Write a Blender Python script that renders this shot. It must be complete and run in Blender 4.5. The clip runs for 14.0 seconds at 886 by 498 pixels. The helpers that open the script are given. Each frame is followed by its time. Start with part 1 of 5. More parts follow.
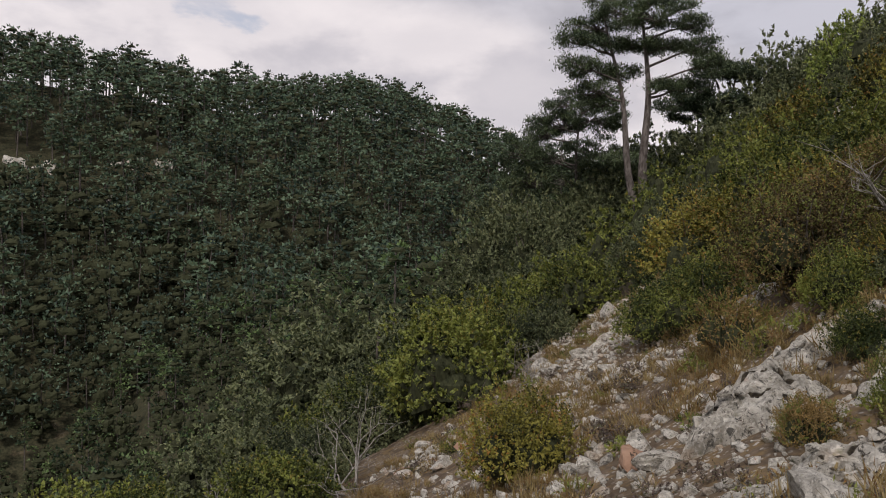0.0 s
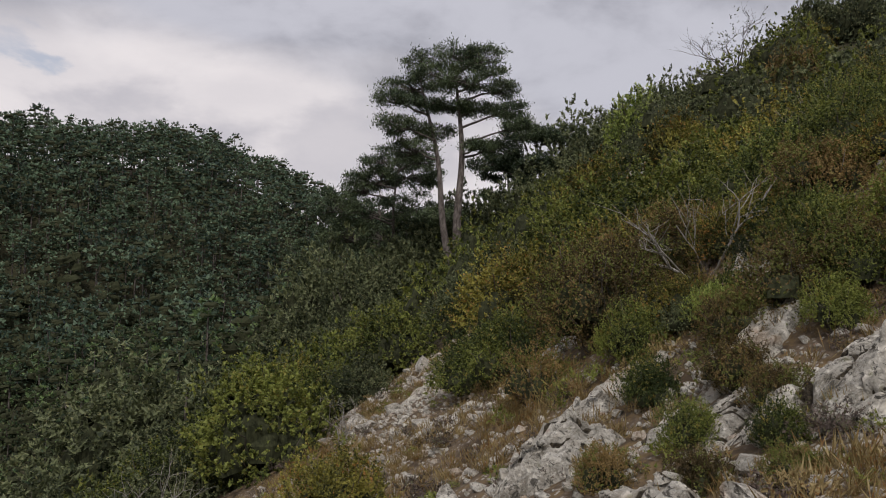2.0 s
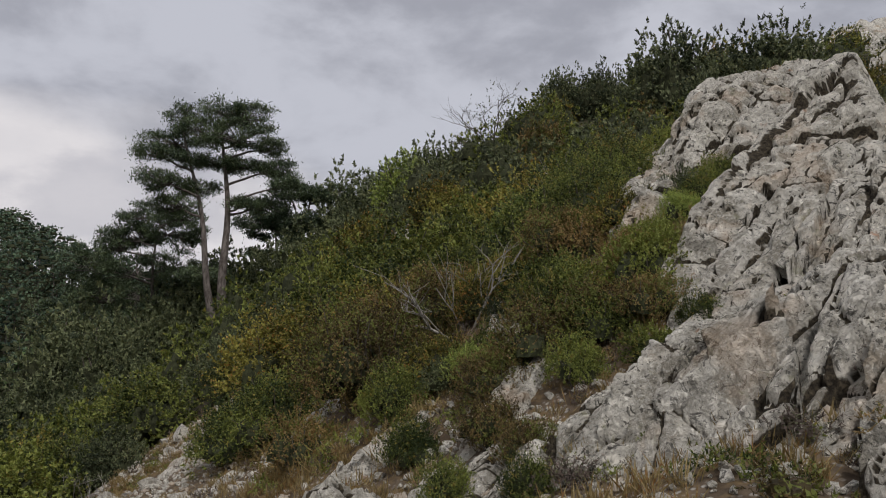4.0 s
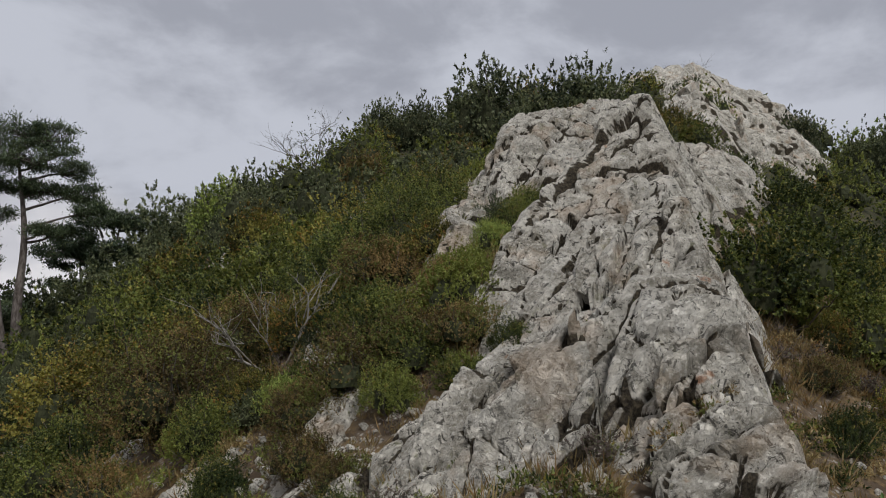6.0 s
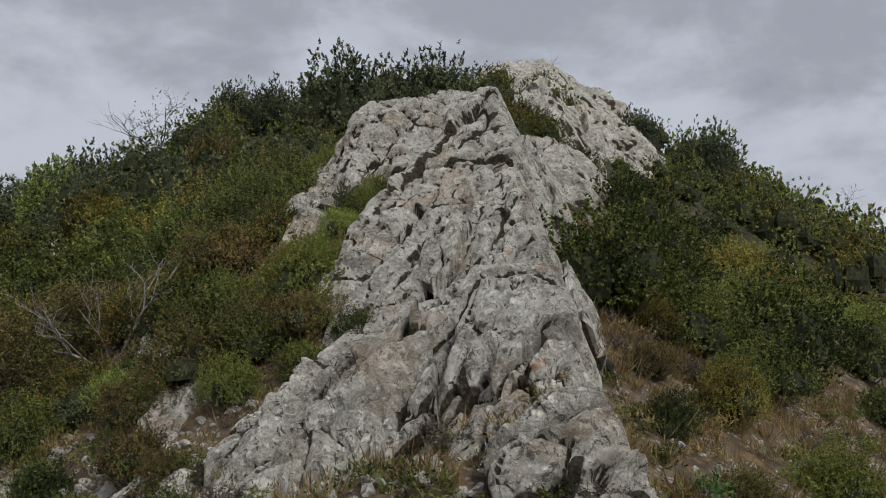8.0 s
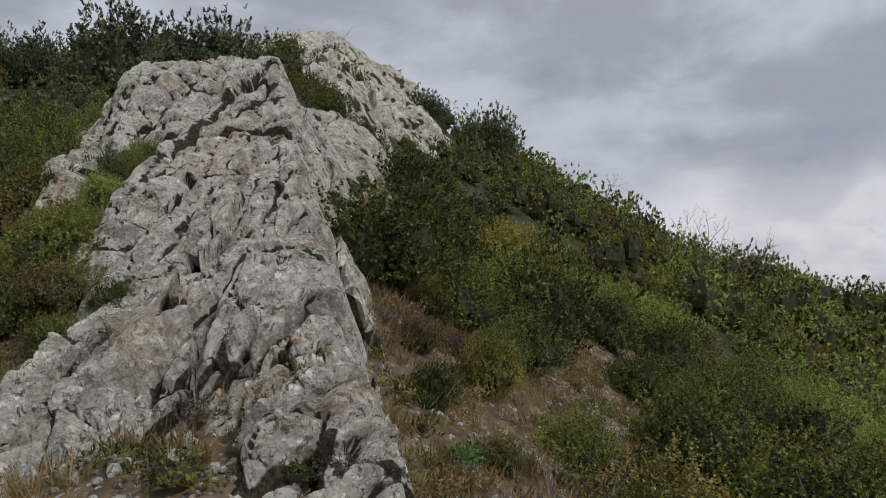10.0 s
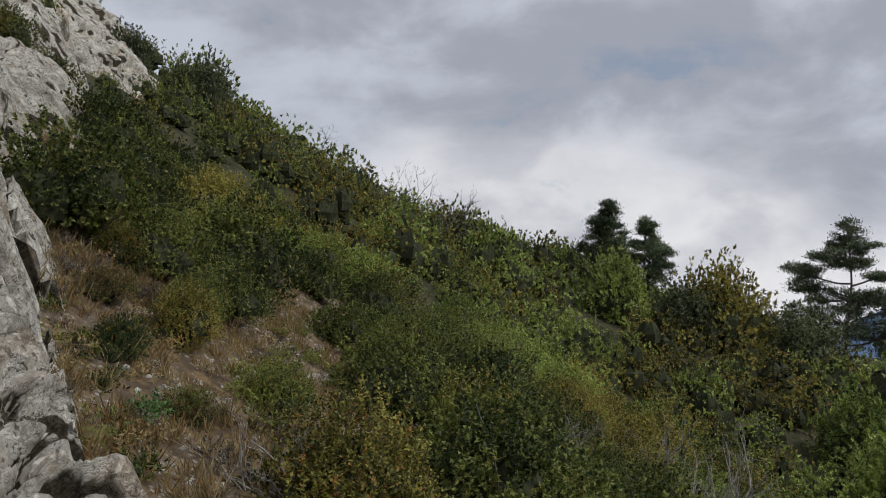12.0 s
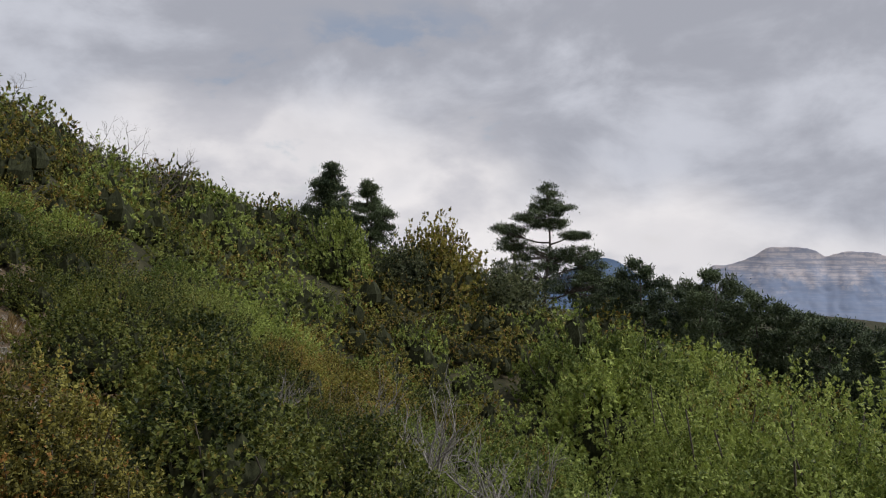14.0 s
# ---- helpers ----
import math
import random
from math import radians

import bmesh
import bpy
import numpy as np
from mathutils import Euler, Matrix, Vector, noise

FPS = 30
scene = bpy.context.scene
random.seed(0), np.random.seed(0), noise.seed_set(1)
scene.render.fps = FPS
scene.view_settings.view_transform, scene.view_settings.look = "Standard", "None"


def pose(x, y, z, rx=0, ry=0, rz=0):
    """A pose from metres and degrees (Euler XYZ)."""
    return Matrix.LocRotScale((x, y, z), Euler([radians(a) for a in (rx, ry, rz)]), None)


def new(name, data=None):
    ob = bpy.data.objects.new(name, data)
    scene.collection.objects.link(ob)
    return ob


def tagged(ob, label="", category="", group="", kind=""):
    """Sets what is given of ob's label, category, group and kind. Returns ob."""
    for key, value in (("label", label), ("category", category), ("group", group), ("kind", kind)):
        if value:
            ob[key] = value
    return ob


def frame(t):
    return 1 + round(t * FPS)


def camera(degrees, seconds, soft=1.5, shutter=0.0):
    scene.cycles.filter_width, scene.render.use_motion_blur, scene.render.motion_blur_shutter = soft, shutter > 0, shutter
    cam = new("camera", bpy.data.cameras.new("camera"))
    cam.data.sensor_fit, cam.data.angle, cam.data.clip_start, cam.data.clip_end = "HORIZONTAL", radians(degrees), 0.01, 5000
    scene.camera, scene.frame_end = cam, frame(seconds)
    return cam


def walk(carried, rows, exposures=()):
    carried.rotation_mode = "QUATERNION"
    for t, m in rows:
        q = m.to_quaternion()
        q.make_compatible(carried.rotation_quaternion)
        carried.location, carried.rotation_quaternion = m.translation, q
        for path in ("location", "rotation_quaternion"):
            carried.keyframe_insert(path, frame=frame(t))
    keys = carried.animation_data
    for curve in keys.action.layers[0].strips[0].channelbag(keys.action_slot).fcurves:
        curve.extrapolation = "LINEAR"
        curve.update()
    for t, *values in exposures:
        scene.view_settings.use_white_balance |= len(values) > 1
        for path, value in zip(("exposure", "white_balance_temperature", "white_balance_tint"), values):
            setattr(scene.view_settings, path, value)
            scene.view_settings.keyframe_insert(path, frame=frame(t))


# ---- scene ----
cam = camera(56.0, 14.0, 1.0)
# seconds, x, y, z, yaw, pitch, roll
PATH = [
    (0.0, 0.000, 0.000, 1.600, 0.14, -4.00, -2.00),
    (0.5, 0.013, 0.004, 1.602, -2.10, -3.07, -2.26),
    (1.0, 0.028, 0.007, 1.601, -4.97, -2.10, -2.51),
    (1.5, 0.043, -0.001, 1.613, -8.56, -1.00, -2.56),
    (2.0, 0.067, -0.012, 1.628, -12.25, 0.20, -2.55),
    (2.5, 0.087, -0.032, 1.643, -16.19, 1.50, -2.40),
    (3.0, 0.097, -0.063, 1.657, -20.20, 2.75, -2.33),
    (3.5, 0.095, -0.074, 1.674, -24.16, 3.83, -2.18),
    (4.0, 0.106, -0.080, 1.685, -27.99, 4.80, -1.85),
    (6.5, 0.256, -0.051, 1.690, -42.33, 7.12, -0.22),
    (7.0, 0.277, -0.060, 1.692, -44.58, 6.98, 0.04),
    (9.5, 0.360, -0.184, 1.713, -60.24, 4.95, -0.19),
    (10.0, 0.357, -0.242, 1.710, -64.46, 4.50, -0.13),
    (10.5, 0.368, -0.297, 1.699, -69.68, 3.74, -0.09),
    (11.0, 0.392, -0.334, 1.684, -74.66, 2.77, -0.07),
    (11.5, 0.414, -0.358, 1.676, -79.35, 1.92, -0.09),
    (12.0, 0.419, -0.391, 1.666, -83.71, 1.25, 0.13),
    (12.5, 0.420, -0.429, 1.660, -88.27, 0.53, 0.39),
    (13.0, 0.423, -0.470, 1.647, -93.03, -0.17, 0.51),
    (13.5, 0.439, -0.525, 1.626, -97.79, -0.81, 0.65),
    (14.0, 0.447, -0.581, 1.611, -102.35, -1.40, 0.61),
]
walk(cam, [(t, pose(x, y, z, 90 + pitch, roll, yaw)) for t, x, y, z, yaw, pitch, roll in PATH],
     [(0, 0.0, 6650, 16), (3, -0.12, 6540, 13), (6.5, -0.12, 6370, 10), (9.5, -0.14, 6250, 8), (12, -0.08, 6300, 9), (14, 0.0, 6500, 11)])

# ---- light ----
world = bpy.data.worlds.new("sky")
scene.world = world
world.use_nodes = True


class Nodes:
    """A short way to write node trees."""

    def __init__(self, tree):
        self.tree = tree
        tree.nodes.clear()

    def add(self, kind, operation=None, data_type=None, feature=None, clamp=False):
        node = self.tree.nodes.new(kind)
        if operation:
            node.operation = operation
        if data_type:
            node.data_type = data_type
        if feature:
            node.feature = feature
        if clamp:
            node.use_clamp = True
        return node

    def put(self, socket, value):
        if isinstance(value, bpy.types.NodeSocket):
            self.tree.links.new(value, socket)
        elif value is not None:
            socket.default_value = value

    def math(self, op, a, b=None, c=None, clamp=False):
        node = self.add("ShaderNodeMath", operation=op, clamp=clamp)
        for k, v in enumerate((a, b, c)):
            self.put(node.inputs[k], v)
        return node.outputs[0]

    def vec(self, op, a, b=None, scale=None):
        node = self.add("ShaderNodeVectorMath", operation=op)
        self.put(node.inputs[0], a)
        self.put(node.inputs[1], b)
        if scale is not None:
            self.put(node.inputs[3], scale)
        return node.outputs[0]

    def mix(self, fac, a, b):
        node = self.add("ShaderNodeMix", data_type="RGBA")
        self.put(node.inputs[0], fac)
        self.put(node.inputs[6], a)
        self.put(node.inputs[7], b)
        return node.outputs[2]

    def noise(self, vector, scale, detail=4.0, rough=0.55, distortion=0.0):
        node = self.add("ShaderNodeTexNoise")
        self.put(node.inputs["Vector"], vector)
        for key, value in (("Scale", scale), ("Detail", detail), ("Roughness", rough), ("Distortion", distortion)):
            node.inputs[key].default_value = value
        return node.outputs["Fac"]

    def ramp(self, fac, *stops):
        node = self.add("ShaderNodeMapRange")
        node.interpolation_type = "SMOOTHSTEP"
        self.put(node.inputs[0], fac)
        for k, v in enumerate(stops):
            node.inputs[k + 1].default_value = v
        return node.outputs[0]


SUN_AZIMUTH, SUN_HEIGHT = 195.0, 50.0      # degrees right of north, degrees up
n = Nodes(world.node_tree)
way = n.add("ShaderNodeTexCoord").outputs["Generated"]
split = n.add("ShaderNodeSeparateXYZ")
n.put(split.inputs[0], way)
up = split.outputs[2]
blue = n.add("ShaderNodeTexSky")
blue.sky_type, blue.sun_disc, blue.altitude = "NISHITA", False, 900.0
blue.sun_elevation, blue.sun_rotation = radians(SUN_HEIGHT), radians(SUN_AZIMUTH)
blue_sky = n.vec("SCALE", blue.outputs[0], scale=0.085)
flat = n.vec("MULTIPLY", way, (1.0, 1.0, 1.9))
broad = n.noise(n.vec("ADD", flat, (0.35, 1.9, 0.2)), 1.7, 3.0, 0.5, 0.3)
billow = n.noise(n.vec("ADD", flat, (4.1, 0.3, 2.0)), 4.6, 8.0, 0.56, 0.25)
# a dark deck overhead, brighter cloud under its edge near the horizon
deck_lean = n.math("MULTIPLY_ADD", split.outputs[0], 0.07, n.math("MULTIPLY", split.outputs[1], -0.05))
edge = n.math("ADD", n.math("ADD", up, deck_lean), n.math("MULTIPLY_ADD", broad, -0.62, 0.31))
dark = n.ramp(edge, 0.05, 0.17, 0.0, 1.0)
lump = n.ramp(billow, 0.38, 0.64, 0.0, 1.0)
puffs = n.ramp(n.noise(n.vec("ADD", flat, (7.7, 2.2, 5.0)), 5.5, 7.0, 0.52, 0.15), 0.40, 0.57, 0.0, 1.0)
bright = n.mix(n.math("MULTIPLY_ADD", puffs, 0.65, n.math("MULTIPLY", lump, 0.35)), (0.53, 0.53, 0.57, 1), (0.80, 0.78, 0.785, 1))
deck_grey = n.mix(lump, (0.355, 0.37, 0.42, 1), (0.54, 0.56, 0.62, 1))
cloud = n.mix(dark, bright, deck_grey)
gap = n.math("MULTIPLY", n.ramp(billow, 0.40, 0.32, 0.0, 0.6), n.ramp(broad, 0.55, 0.66, 0.0, 1.0))
tone = n.mix(gap, cloud, blue_sky)
back = n.add("ShaderNodeBackground")
n.put(back.inputs[0], tone)
back.inputs[1].default_value = 1.05
n.put(n.add("ShaderNodeOutputWorld").inputs[0], back.outputs[0])

sun = new("sun", bpy.data.lights.new("sun", "SUN"))
sun.data.energy, sun.data.angle, sun.data.color = 2.0, radians(11), (1.0, 0.985, 0.97)
sun.matrix_world = pose(0, 0, 120, 90 - SUN_HEIGHT, 0, 180 - SUN_AZIMUTH)


# ---- materials ----
def material(name):
    m = bpy.data.materials.new(name)
    m.use_nodes = True
    return m, Nodes(m.node_tree)


def finish(n, color, rough=0.8, bump=None, strength=0.4, distance=0.02, spec=0.3):
    shader = n.add("ShaderNodeBsdfPrincipled")
    n.put(shader.inputs["Base Color"], color)
    n.put(shader.inputs["Roughness"], rough)
    n.put(shader.inputs["Specular IOR Level"], spec)
    if bump is not None:
        b = n.add("ShaderNodeBump")
        b.inputs["Strength"].default_value, b.inputs["Distance"].default_value = strength, distance
        n.put(b.inputs["Height"], bump)
        n.put(shader.inputs["Normal"], b.outputs[0])
    n.put(n.add("ShaderNodeOutputMaterial").inputs[0], shader.outputs[0])
    return shader


def place(n):
    return n.add("ShaderNodeNewGeometry").outputs["Position"]


def foliage(name, dark, light, odd, odd_share=0.12, patch=0.8, cut=28.0, keep_share=0.60, through_light=0.30, speckle=0.8):
    """Sprays of small leaves: each leaf its own tone, whole plants lean to one side, and a share of odd (dry or fresh) ones; cut: leaves to the metre."""
    m, n = material(name)
    geo = n.add("ShaderNodeNewGeometry")
    at = geo.outputs["Position"]
    leaf_cell = n.add("ShaderNodeTexVoronoi")
    n.put(leaf_cell.inputs["Vector"], at)
    leaf_cell.inputs["Scale"].default_value = cut
    tint = n.add("ShaderNodeSeparateColor")
    n.put(tint.inputs[0], leaf_cell.outputs["Color"])
    leaf = n.math("MULTIPLY_ADD", geo.outputs["Random Per Island"], 0.5, n.math("MULTIPLY", tint.outputs[0], 0.5))
    plant = n.noise(at, patch, 2.0, 0.6)
    own = n.add("ShaderNodeObjectInfo").outputs["Random"]
    fac = n.math("ADD", n.math("MULTIPLY", n.ramp(leaf, 0.2, 0.8, 0.0, 1.0), speckle), n.ramp(plant, 0.36, 0.64, -0.35, 1.20 - speckle))
    fac = n.math("ADD", fac, n.math("MULTIPLY_ADD", own, 0.60, -0.30), clamp=True)
    color = n.mix(fac, (*dark, 1), (*light, 1))
    patchy = n.ramp(n.noise(at, patch * 2.3, 2.0), 0.35, 0.7, 0.2, 1.8)
    color = n.mix(n.math("LESS_THAN", tint.outputs[1], n.math("MULTIPLY", patchy, odd_share)), color, (*odd, 1))
    shader = n.add("ShaderNodeBsdfPrincipled")
    n.put(shader.inputs["Base Color"], color)
    shader.inputs["Roughness"].default_value = 0.55
    shader.inputs["Specular IOR Level"].default_value = 0.25
    glow = n.add("ShaderNodeBsdfTranslucent")
    n.put(glow.inputs[0], color)
    both = n.add("ShaderNodeMixShader")
    both.inputs[0].default_value = through_light
    n.put(both.inputs[1], shader.outputs[0])
    n.put(both.inputs[2], glow.outputs[0])
    if keep_share >= 1:
        n.put(n.add("ShaderNodeOutputMaterial").inputs[0], both.outputs[0])
        return m
    shape = n.add("ShaderNodeMixShader")
    n.put(shape.inputs[0], n.math("LESS_THAN", leaf_cell.outputs["Distance"], keep_share))
    n.put(shape.inputs[1], n.add("ShaderNodeBsdfTransparent").outputs[0])
    n.put(shape.inputs[2], both.outputs[0])
    n.put(n.add("ShaderNodeOutputMaterial").inputs[0], shape.outputs[0])
    return m


LEAF_TONES = {
    "oak": ((0.034, 0.046, 0.021), (0.215, 0.240, 0.115), (0.28, 0.27, 0.13), 0.08),
    "scrub": ((0.030, 0.046, 0.012), (0.270, 0.300, 0.068), (0.30, 0.25, 0.06), 0.08),
    "fresh": ((0.090, 0.130, 0.028), (0.420, 0.490, 0.120), (0.32, 0.28, 0.07), 0.06),
    "olive": ((0.050, 0.053, 0.012), (0.390, 0.350, 0.075), (0.38, 0.20, 0.055), 0.10),
    "rust": ((0.070, 0.052, 0.020), (0.370, 0.250, 0.095), (0.17, 0.19, 0.045), 0.35),
}


def tones(cut, reach, keep_share):
    return {key: foliage(key + "_leaves_" + reach, *value, cut=cut, keep_share=keep_share) for key, value in LEAF_TONES.items()}


NEAR, FAR, AFAR = tones(30.0, "near", 1.0), tones(15.0, "far", 0.75), tones(9.0, "distant", 0.75)
NEEDLE = foliage("pine_needles", (0.042, 0.062, 0.034), (0.125, 0.162, 0.078), (0.14, 0.16, 0.065), 0.08, 0.5, 9.0, 1.0, 0.12)
# far woods: distance haze painted into the leaf tones as bluer green
WOODS = foliage("hazed_distant_woods", (0.028, 0.050, 0.038), (0.112, 0.165, 0.094), (0.16, 0.18, 0.08), 0.05, 0.16, 4.2, 0.80, 0.1, 0.45)
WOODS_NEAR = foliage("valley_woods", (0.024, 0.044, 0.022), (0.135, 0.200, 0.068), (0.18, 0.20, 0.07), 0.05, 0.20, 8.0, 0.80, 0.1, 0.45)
HEATH = foliage("thyme_cushions", (0.085, 0.062, 0.048), (0.190, 0.145, 0.118), (0.13, 0.13, 0.07), 0.2, 2.0, 60.0)
STRAW = foliage("dry_grass", (0.19, 0.135, 0.052), (0.40, 0.31, 0.145), (0.26, 0.14, 0.05), 0.2, 1.5, 60.0, 0.9)
HERB = foliage("green_herb_leaves", (0.050, 0.105, 0.030), (0.120, 0.210, 0.060), (0.18, 0.22, 0.05), 0.1, 3.0, 40.0)


def bark(name, dark, light, scale):
    m, n = material(name)
    at = place(n)
    stretched = n.vec("MULTIPLY", at, (1.0, 1.0, 0.35))
    grain = n.noise(stretched, scale, 6.0, 0.65)
    color = n.mix(n.ramp(grain, 0.32, 0.68, 0.0, 1.0), (*dark, 1), (*light, 1))
    finish(n, color, 0.9, grain, 0.6, 0.02, 0.2)
    return m


BARK = bark("pine_bark", (0.06, 0.048, 0.040), (0.20, 0.172, 0.150), 9.0)
TWIG = bark("shrub_wood", (0.07, 0.058, 0.045), (0.19, 0.165, 0.135), 25.0)
# dark green-brown painted on bush cores as the shade inside
INNER = bark("bush_core_shade", (0.022, 0.026, 0.012), (0.060, 0.064, 0.030), 18.0)
DEADWOOD = bark("bleached_wood", (0.16, 0.145, 0.125), (0.42, 0.39, 0.345), 30.0)

GROUND, n = material("stony_soil")
at = place(n)
broad = n.noise(at, 0.35, 4.0)
mid = n.noise(at, 2.6, 5.0, 0.62)
fine = n.noise(at, 21.0, 4.0, 0.6)
soil_shade = n.mix(n.ramp(mid, 0.36, 0.64, 0, 1), (0.080, 0.056, 0.036, 1), (0.175, 0.130, 0.088, 1))
litter = n.mix(n.ramp(n.noise(at, 6.5, 4.0), 0.46, 0.62, 0, 1), soil_shade, (0.19, 0.13, 0.065, 1))
chips = n.add("ShaderNodeTexVoronoi")
n.put(chips.inputs["Vector"], at)
chips.inputs["Scale"].default_value = 17.0
stone_share = n.math("MULTIPLY", n.ramp(chips.outputs["Distance"], 0.42, 0.25, 0, 1), n.ramp(mid, 0.44, 0.60, 0, 0.9))
scree = n.mix(stone_share, litter, (0.47, 0.435, 0.38, 1))
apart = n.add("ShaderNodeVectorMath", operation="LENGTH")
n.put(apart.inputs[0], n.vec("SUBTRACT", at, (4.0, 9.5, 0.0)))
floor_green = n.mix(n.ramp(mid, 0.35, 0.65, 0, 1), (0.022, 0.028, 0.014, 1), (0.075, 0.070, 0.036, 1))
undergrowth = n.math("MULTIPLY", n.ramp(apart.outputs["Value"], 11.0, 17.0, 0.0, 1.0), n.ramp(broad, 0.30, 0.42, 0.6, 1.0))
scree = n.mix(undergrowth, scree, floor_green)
color = n.mix(n.ramp(fine, 0.35, 0.75, 0.0, 0.4), scree, (0.075, 0.060, 0.040, 1))
finish(n, color, 0.95, n.math("ADD", n.math("MULTIPLY", fine, 0.5), n.math("MULTIPLY", stone_share, 0.5)), 0.7, 0.03, 0.15)


def limestone(name, warm=0.25, scale=1.0):
    m, n = material(name)
    at = n.vec("SCALE", place(n), scale=scale)
    mid = n.noise(at, 4.0, 6.0, 0.68, 0.6)
    fine = n.noise(at, 34.0, 5.0, 0.65)
    grey = n.mix(n.ramp(mid, 0.38, 0.60, 0, 1), (0.33, 0.30, 0.24, 1), (0.68, 0.635, 0.54, 1))
    grey = n.mix(n.ramp(n.noise(at, 1.3, 5.0, 0.65, 0.4), 0.50, 0.62, 0.0, 0.75), grey, (0.70, 0.66, 0.575, 1))
    grey = n.mix(n.ramp(fine, 0.50, 0.64, 0.0, 0.6), grey, (0.74, 0.70, 0.62, 1))
    # black and grey lichen in blots and specks
    grey = n.mix(n.ramp(n.noise(at, 11.0, 7.0, 0.74, 0.9), 0.55, 0.60, 0.0, 0.9), grey, (0.070, 0.064, 0.052, 1))
    grey = n.mix(n.ramp(n.noise(n.vec("ADD", at, (1.0, 6.0, 2.0)), 30.0, 6.0, 0.72, 0.6), 0.575, 0.635, 0.0, 0.8), grey, (0.060, 0.056, 0.047, 1))
    grey = n.mix(n.ramp(n.noise(n.vec("ADD", at, (3.0, 3.0, 3.0)), 2.2, 6.0, 0.72, 0.5), 0.54, 0.66, 0.0, 0.6), grey, (0.20, 0.185, 0.148, 1))
    tan = n.mix(n.math("MULTIPLY", n.ramp(n.noise(n.vec("ADD", at, (7.0, 3.0, 1.0)), 1.7, 4.0), 0.52, 0.66, 0, 1), warm), grey, (0.46, 0.30, 0.17, 1))
    rust = n.mix(n.ramp(n.noise(n.vec("ADD", at, (2.0, 9.0, 4.0)), 3.1, 5.0, 0.6), 0.66, 0.74, 0, warm * 2.0), tan, (0.36, 0.15, 0.055, 1))
    lichen = n.mix(n.ramp(n.noise(n.vec("ADD", at, (5.0, 1.0, 8.0)), 8.0, 4.0), 0.62, 0.70, 0, 0.5), rust, (0.27, 0.26, 0.15, 1))
    pits = n.noise(at, 13.0, 6.0, 0.75, 1.2)
    h = n.math("ADD", n.math("MULTIPLY", mid, 0.8), n.math("ADD", n.math("MULTIPLY", fine, 0.3), n.math("MULTIPLY", n.ramp(pits, 0.35, 0.6, 0, 1), 0.6)))
    own = n.add("ShaderNodeObjectInfo").outputs["Random"]
    pale = n.mix(n.ramp(own, 0.5, 1.0, 0.0, 0.4), lichen, (0.58, 0.55, 0.49, 1))
    stained = n.mix(n.ramp(own, 0.35, 0.0, 0.0, 0.4), pale, (0.23, 0.205, 0.165, 1))
    lichen = n.mix(0.5, lichen, stained)
    # shade of the clefts, painted as a dark brown along the joints
    in_cleft = n.add("ShaderNodeAttribute")
    in_cleft.attribute_name = "soil_shade"
    joint_shade = n.mix(n.ramp(fine, 0.35, 0.65, 0, 1), (0.030, 0.024, 0.017, 1), (0.105, 0.085, 0.056, 1))
    lichen = n.mix(n.ramp(n.math("ADD", in_cleft.outputs["Fac"], n.math("MULTIPLY_ADD", mid, 0.6, -0.30)), 0.25, 0.50, 0.0, 1.0), lichen, joint_shade)
    finish(n, lichen, 0.92, h, 0.9, 0.03 / scale, 0.2)
    return m


ROCK = limestone("grey_limestone", 0.35)
STONE = limestone("loose_limestone", 0.5, 1.6)
RED_STONE, n = material("rusty_limestone")
at = place(n)
grain = n.noise(at, 9.0, 5.0)
finish(n, n.mix(grain, (0.24, 0.13, 0.08, 1), (0.42, 0.28, 0.19, 1)), 0.9, grain, 0.6, 0.03, 0.2)

# haze is painted into the rock's base colours as blue-grey
CLIFF, n = material("hazed_limestone_cliff")
at = place(n)
bands = n.noise(n.vec("MULTIPLY", at, (0.004, 0.004, 0.075)), 1.0, 7.0, 0.7, 0.4)
shrubs = n.noise(at, 0.011, 8.0, 0.68)
low = n.add("ShaderNodeSeparateXYZ")
n.put(low.inputs[0], at)
# lower slopes go to a painted haze blue, not scrub green
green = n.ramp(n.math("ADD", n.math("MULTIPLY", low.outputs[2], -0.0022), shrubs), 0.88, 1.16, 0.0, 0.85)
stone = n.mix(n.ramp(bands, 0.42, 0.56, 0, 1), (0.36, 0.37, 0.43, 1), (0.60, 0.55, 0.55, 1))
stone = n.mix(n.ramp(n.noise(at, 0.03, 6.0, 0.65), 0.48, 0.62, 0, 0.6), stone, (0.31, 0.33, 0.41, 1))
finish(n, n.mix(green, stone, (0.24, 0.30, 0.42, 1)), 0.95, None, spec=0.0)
# base colour holds the haze: blue in place of woodland green
BLUE_HILL, n = material("hazed_wooded_hill")
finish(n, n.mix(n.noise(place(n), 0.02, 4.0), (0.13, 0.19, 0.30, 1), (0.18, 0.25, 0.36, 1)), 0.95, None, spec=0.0)


